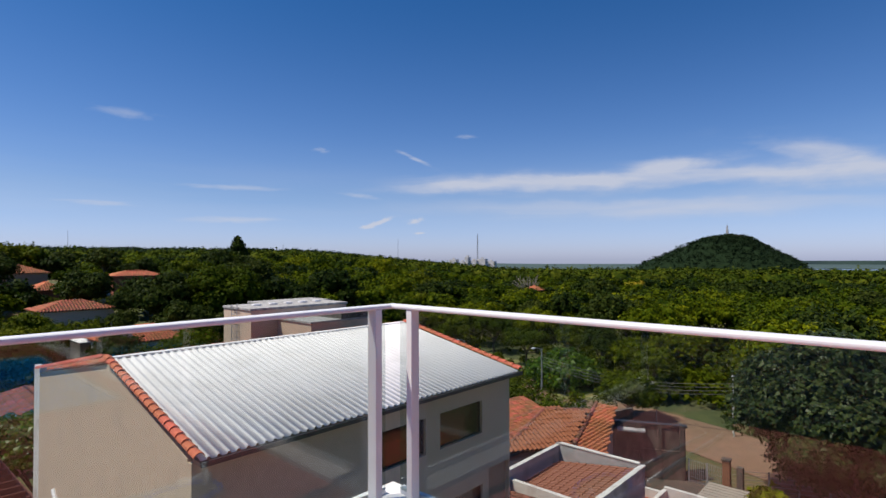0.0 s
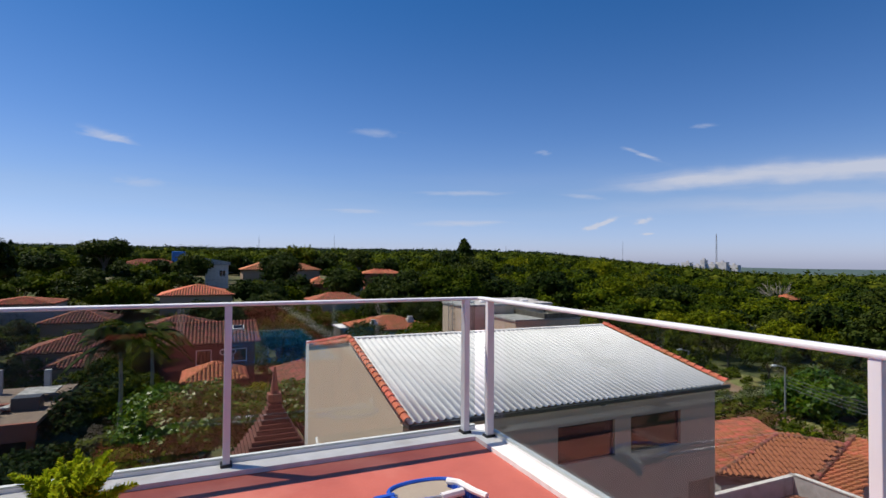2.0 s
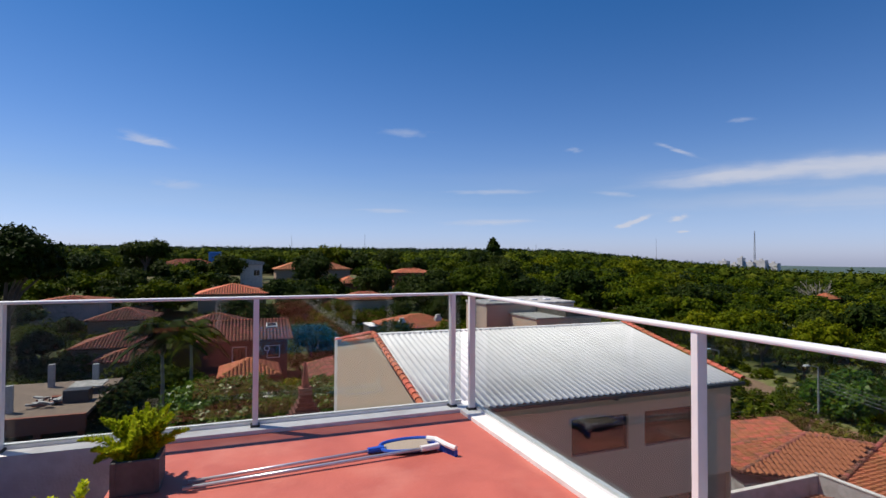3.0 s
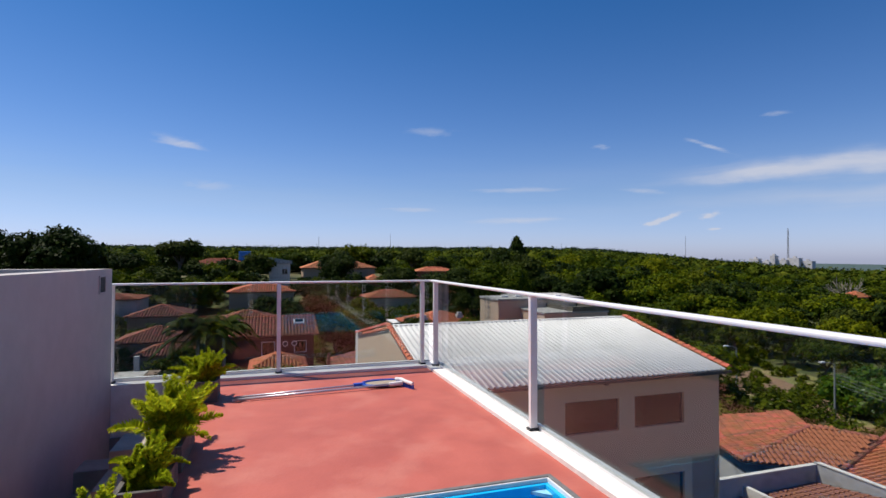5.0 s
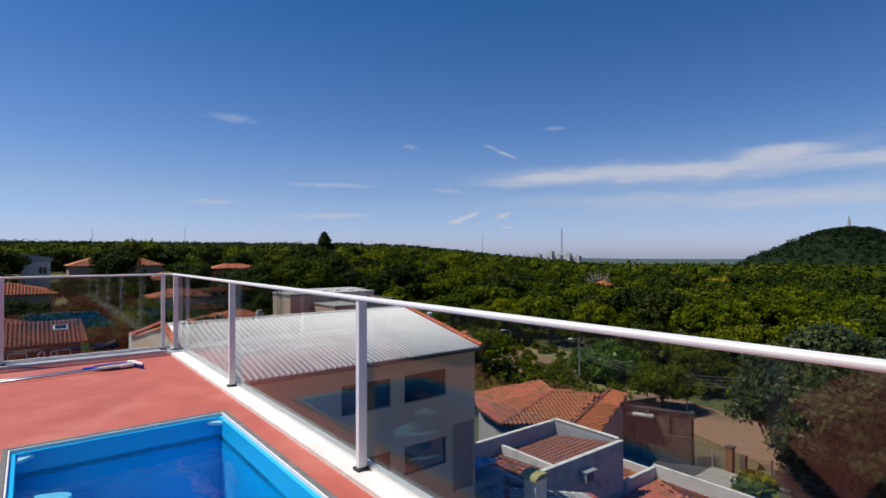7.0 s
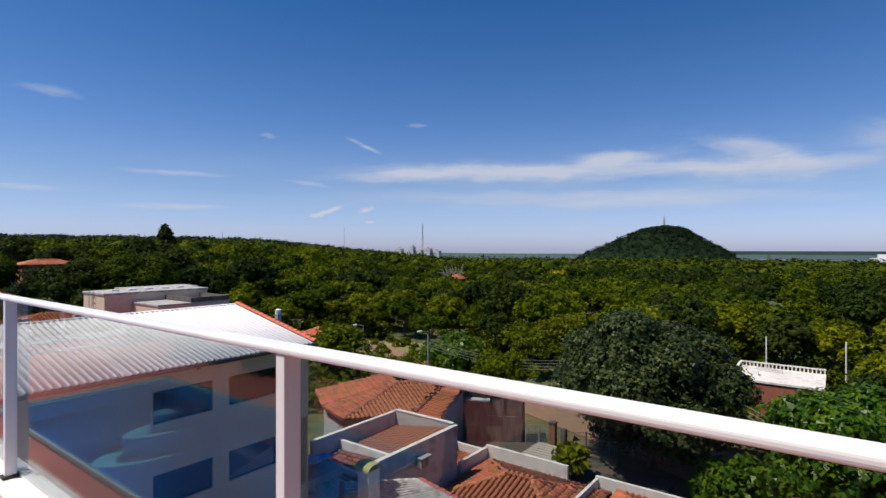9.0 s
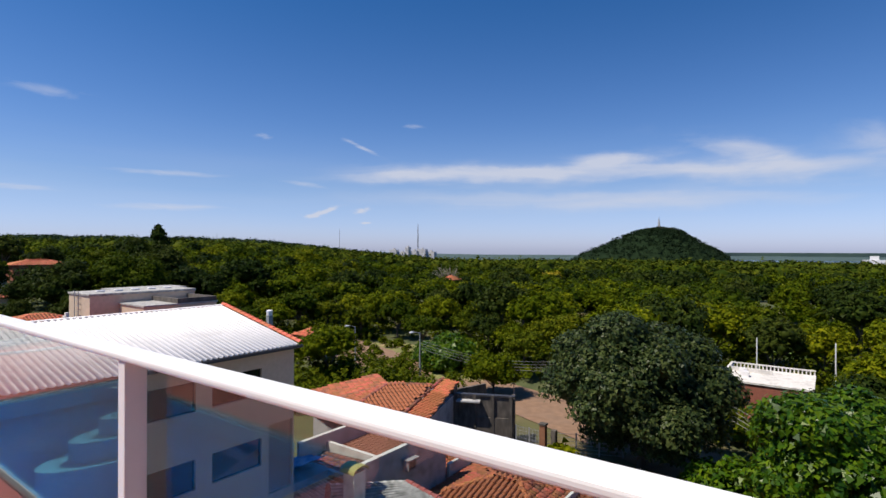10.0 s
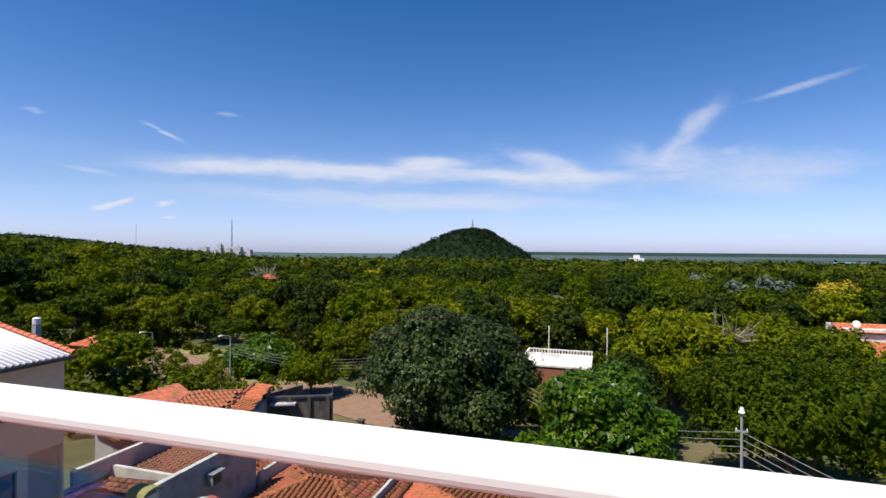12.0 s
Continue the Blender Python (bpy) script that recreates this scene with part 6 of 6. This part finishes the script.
hero(24, -10.5, 30.0, 4.4, -8.6, 14000, 0.24, "darkleaf", "dark garden tree below the terrace", lobes=20, flat=0.6)
hero(25, -9.5, 44.0, 3.6, -6.8, 9000, 0.3, "darkleaf", "tall dark tree beside the red house", lobes=18, flat=1.0)
hero(26, -27.0, 55.0, 5.0, -7.8, 8000, 0.35, "forest", "bushy green tree beside the derelict slab", lobes=16)
hero(27, -14.5, 34.5, 3.6, -9.9, 7000, 0.26, "forest", "grey-green tree below the terrace", lobes=14)
hero(28, 29.5, 3.9, 0.9, -10.6, 900, 0.5, "forest2", "spiky yucca plant in a concrete yard", lobes=5, flat=0.9)


def conifer(x, y, top, label):
    h = top - far_z(x, y)
    t = thing("conifer", (x, y, far_z(x, y)), label, "tree")
    rng = np.random.default_rng(77)
    lb = []
    for k in range(9):
        z = h - 1.0 - k * 1.25
        r = 1.0 + 0.42 * k if k < 6 else 2.8
        for q in range(4):
            a = rng.uniform(0, 6.28)
            lb.append((math.cos(a) * r * 0.55, math.sin(a) * r * 0.55, z, r * 0.7, r * 0.7, 0.55))
    v, f = leaf_cloud(rng, lb, 6500, 0.8, 0.2)
    v, f = joined((v, f), inner_mass(lb, 0.5))
    raw("crown", v, f, "darkleaf", t)
    part("trunk", tubes(([(0, 0, 0), (0, 0, h - 0.5)], 0.4, 7, 0.1)), "bark", t)


conifer(82.5, 167.5, 9.8, "tall dark conifer standing above the woods")


def palm(x, y, top, seed, size=2.2, material="darkleaf", label="palm with a slender trunk among the trees"):
    h = top - far_z(x, y)
    t = thing("palm", (x, y, far_z(x, y)), label, "palm", "palms")
    rng = np.random.default_rng(seed)
    part("trunk", tubes(([(0, 0, 0), (0.1, 0.05, h * 0.5), (0, 0, h - size * 0.4)], 0.17, 7, 0.11)), "palebark", t)
    V, F, o = [], [], 0
    for k in range(22):
        a = rng.uniform(0, 6.28)
        e = rng.uniform(-0.3, 1.2)
        d = np.array([math.cos(a), math.sin(a), 0])
        for s in np.linspace(0.1, 1, 20):
            c = np.array([0, 0, h - size * 0.4]) + d * s * size * math.cos(e) + np.array([0, 0, 1]) * size * (math.sin(e) * s - 0.75 * s * s * 0.8)
            for sg in (-1, 1):
                side = np.array([-d[1], d[0], 0]) * sg
                L = size * 0.30 * math.sin(math.pi * min(0.95, 0.15 + s * 0.8))
                V += [c, c + side * L * 0.5 + d * 0.08 * size, c + side * L + d * 0.15 * size - np.array([0, 0, 0.12 * size]), c + side * L * 0.5]
                F.append((o, o + 1, o + 2, o + 3))
                o += 4
    raw("fronds", V, F, material, t)


palm(96.0, -9.5, -6.7, 1)
palm(80.0, 0.5, -7.6, 2)
palm(-7.7, 39.5, -2.9, 3, 3.2, "darkleaf", "dark palm in front of the red tiled house")
palm(-6.4, 47.0, -3.6, 4, 3.0, "darkleaf", "dark palm in front of the red tiled house")
palm(150.0, 95.0, -6.0, 5)
palm(120.0, 30.0, -7.5, 6)


def bare_tree(x, y, top, seed, label="bare grey tree above the green canopy"):
    h = top - far_z(x, y)
    t = thing("bare_tree", (x, y, far_z(x, y)), label, "tree", "bare trees")
    rng = np.random.default_rng(seed)
    bm = bmesh.new()
    tube(bm, [(0, 0, 0), (0, 0, h * 0.4)], 0.3, 6, 0.22)
    for k in range(14):
        a = rng.uniform(0, 6.28)
        r = rng.uniform(0.15, 0.42) * h
        m = Vector((math.cos(a) * r * 0.4, math.sin(a) * r * 0.4, h * 0.65))
        e = Vector((math.cos(a) * r, math.sin(a) * r, h * rng.uniform(0.8, 1.0)))
        tube(bm, [(0, 0, h * rng.uniform(0.3, 0.42)), m, e], 0.12, 4, 0.03)
        for q in range(5):
            tube(bm, [m.lerp(e, rng.uniform(0, 0.8)), e + Vector(rng.uniform(-1.4, 1.4, 3))], 0.045, 3, 0.02)
    part("branches", bm, "palebark", t)


bare_tree(112.0, 72.0, -2.8, 1)
bare_tree(58.0, -21.0, -5.2, 2)
bare_tree(34.0, 47.0, -7.0, 3)


# ---- the woods ----
def in_clear(x, y, r):
    """Whether a tree of radius r would stand on a house, a street or a lawn."""
    for cx, cy, cr in CLEAR:
        if math.hypot(x - cx, y - cy) < cr + r:
            return True
    return False


CLEAR = [(30, 88, 5), (38.5, 84, 5.5), (46.5, 90, 5), (45, 45, 2.5), (34, 39.4, 1.2), (44, 14, 5), (43, 24, 4), (50, 36, 8), (56, 41, 5), (40, 7, 4), (36, 0, 5), (52, -5, 6.5), (90, -4, 6), (110, -6, 7), (27, 15, 9), (24, 4, 8), (70, -40, 9),
         (26, -10, 6), (33, -18, 8), (44, -15, 5), (38, -11, 3.5), (47, 22, 3), (33, 10, 6), (30, -27, 5),
         (-2, 60, 6.5), (-7, 65, 6), (-1.5, 52, 4), (-17, 72, 6.5), (-14, 62, 4), (-18, 86, 6), (-27, 92, 6), (7, 47, 8), (22, 71, 7.5), (20, 95, 6), (-4, 98, 8), (-17, 161, 9), (13, 131, 10),
         (19, 111, 4), (25, 110, 4.5), (36, 121, 6), (-1, 132, 4), (1, 24, 4), (-16, 46, 8), (18, 77, 3), (80, 168, 4), (8, 15, 12), (13, 22, 7),
         (-3, 54, 7), (-10, 56, 6), (0, 45, 6), (-14, 80, 3), (8, 30, 5), (-5, 120, 5), (5, 115, 6), (-17, 150, 6), (-3, 88, 5)]


def woods():
    rng = np.random.default_rng(21)
    kinds = ["forest", "forest2", "forest", "darkleaf", "forest", "forest2", "forest2", "darkleaf"]
    words = {"forest": "rounded green tree in the woods", "forest2": "yellow-green tree in the woods", "darkleaf": "dark green tree in the woods", "silver": "silvery green tree above the woods", "yellow": "tree with yellow blossom"}
    near = [tree_model(100 + i, 3.9 + 0.25 * (i % 3), 7.4 + 0.5 * (i % 4), 2900, 0.42, k, words[k], group="trees of the near woods", lobes=20, flat=0.62 + 0.05 * (i % 4)) for i, k in enumerate(kinds)]
    spots = []
    count = 0
    for tries in range(16000):
        az = rng.uniform(-34, 118)
        r = 42 * (150 / 42) ** (rng.uniform(0, 1) ** 0.9)
        x, y = r * math.cos(math.radians(az)), r * math.sin(math.radians(az))
        west = az > 62
        if r < 58 and not (az < 20 or 30 < az < 62):
            continue
        s = rng.uniform(0.62, 1.15) * (0.72 if west and r < 130 else 1.0)
        if in_clear(x, y, 3.2 * s) or any((x - a) ** 2 + (y - b) ** 2 < (2.55 * (s + q)) ** 2 for a, b, q in spots):
            continue
        if count >= 275:
            break
        count += 1
        spots.append((x, y, s))
        place(near[(3, 7, 0, 3)[rng.integers(4)] if az > 72 else rng.integers(8)], x, y, s, rng.uniform(0, 360))
    for i, t in enumerate(near):
        a = math.radians(-60 - 6 * i)
        t.matrix_basis = pose(70 * math.cos(a), 70 * math.sin(a), far_z(70 * math.cos(a), 70 * math.sin(a)))
    sil = tree_model(300, 4.6, 8.5, 1500, 0.7, "silver", words["silver"], group="silvery trees", lobes=12, flat=0.55)
    yel = tree_model(301, 4.2, 8.5, 1500, 0.6, "yellow", words["yellow"], group="blossoming trees", lobes=12, flat=0.5)
    sil.matrix_basis = pose(128, -28, far_z(128, -28))
    for x, y, s in ((118, -36, 0.9), (122, -43, 1.0), (160, 30, 0.8)):
        place(sil, x, y, s, x)
    yel.matrix_basis = pose(105, -47, far_z(105, -47) + 0.5)
    for x, y in ((230, 25), (150, 60), (250, 5)):
        place(yel, x, y, 0.9, y)
    # what cannot be told apart: the closed canopy behind, and the undergrowth
    for mk in ("forest", "forest2", "darkleaf"):
        V, F, o = [], [], 0
        for tries in range(430):
            az = rng.uniform(-34, 118)
            r = 88 * (250 / 88) ** rng.uniform(0, 1)
            x, y = r * math.cos(math.radians(az)), r * math.sin(math.radians(az))
            s = rng.uniform(2.6, 4.6) * (0.75 if az > 62 and r < 140 else 1.0)
            if in_clear(x, y, s * 0.7):
                continue
            if az > 62 and rng.uniform() < 0.1:
                continue
            top = (7.6 if az < 62 or r > 140 else 5.6) * rng.uniform(0.7, 1.1)
            lb = crown_lobes(rng, s, top, 5, 0.6)
            lb = [(q[0] + x, q[1] + y, q[2] + far_z(x, y), *q[3:]) for q in lb]
            v, f = joined(inner_mass(lb), leaf_cloud(rng, lb, int(420 * (s / 3.5) ** 2) if r > 150 else int(760 * (s / 3.5) ** 2), 0.8 if r > 150 else 0.58, 0.45))
            V.append(v)
            F.append(f + o)
            o += len(v)
        tagged(raw("woods_canopy", np.concatenate(V), np.concatenate(F), mk), "closed green canopy of the woods", "woods", kind="stuff")
    V, F, o = [], [], 0
    for tries in range(2600):
        az = rng.uniform(-34, 118)
        r = 40 * (130 / 40) ** rng.uniform(0, 1)
        x, y = r * math.cos(math.radians(az)), r * math.sin(math.radians(az))
        s = rng.uniform(1.2, 2.6)
        if in_clear(x, y, s * 0.8) or math.hypot(x - 53, y - 38) < 10:
            continue
        v, f = leaf_cloud(rng, [(x, y, far_z(x, y) + s * 0.5, s, s, s * 0.8)], 110, 0.45, 0.4)
        V.append(v)
        F.append(f + o)
        o += len(v)
    spots = [(rng.uniform(44, 60), rng.uniform(22, 46), rng.uniform(0.35, 0.95)) for k in range(46)]
    spots += [(37.5 + 0.45 * k + rng.uniform(-0.6, 0.6), 19 + 0.75 * k + rng.uniform(-1, 1), rng.uniform(0.7, 1.4)) for k in range(16)]
    for hx, hy, hw in ((-22.5, 82, 8), (-31, 88, 8.5), (17, 66.5, 10.5), (15, 92, 9.5), (-9.4, 93.5, 11), (-24.5, 157, 15), (5, 126, 17.5), (17.2, 108.5, 4.6), (22.6, 107, 5.6), (31.8, 118, 9.5), (-21, 69, 9), (-16.8, 61, 5.5)):
        for k in range(int(hw)):
            spots.append((hx + k + rng.uniform(-0.4, 1.4), hy - rng.uniform(0.8, 2.4), rng.uniform(1.1, 1.9)))
    for x, y, s in spots:
        v, f = leaf_cloud(rng, [(x, y, far_z(x, y) + s * 0.6, s, s, s * 0.9)], 260, 0.3, 0.4)
        V.append(v)
        F.append(f + o)
        o += len(v)
    tagged(raw("undergrowth", np.concatenate(V), np.concatenate(F), "forest"), "green undergrowth between the trees", "undergrowth", kind="stuff")


woods()


def far_woods():
    rng = np.random.default_rng(31)
    near_v, far_v = [], []
    for tries in range(9500):
        az = rng.uniform(-34, 120)
        r = 215 * (1450 / 215) ** rng.uniform(0, 1)
        x, y = r * math.cos(math.radians(az)), r * math.sin(math.radians(az))
        if x > 1120 and az < 8:
            continue
        s = rng.uniform(2.8, 5.0) * (1 + r / 700)
        z = far_z(x, y) + rng.uniform(3.8, 8.2)
        k = 120 if r < 500 else 40
        vf = leaf_cloud(rng, [(x, y, z - s * 0.2, s, s, s * 0.62)], k, s * 0.26, 0.5)
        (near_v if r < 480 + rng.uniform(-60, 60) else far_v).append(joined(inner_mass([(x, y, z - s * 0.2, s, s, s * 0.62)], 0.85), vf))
    # crowns past about 480 m take the darker hill green, distance haze as colour
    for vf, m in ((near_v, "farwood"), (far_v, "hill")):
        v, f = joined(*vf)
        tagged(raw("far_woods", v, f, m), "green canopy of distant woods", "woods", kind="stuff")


far_woods()
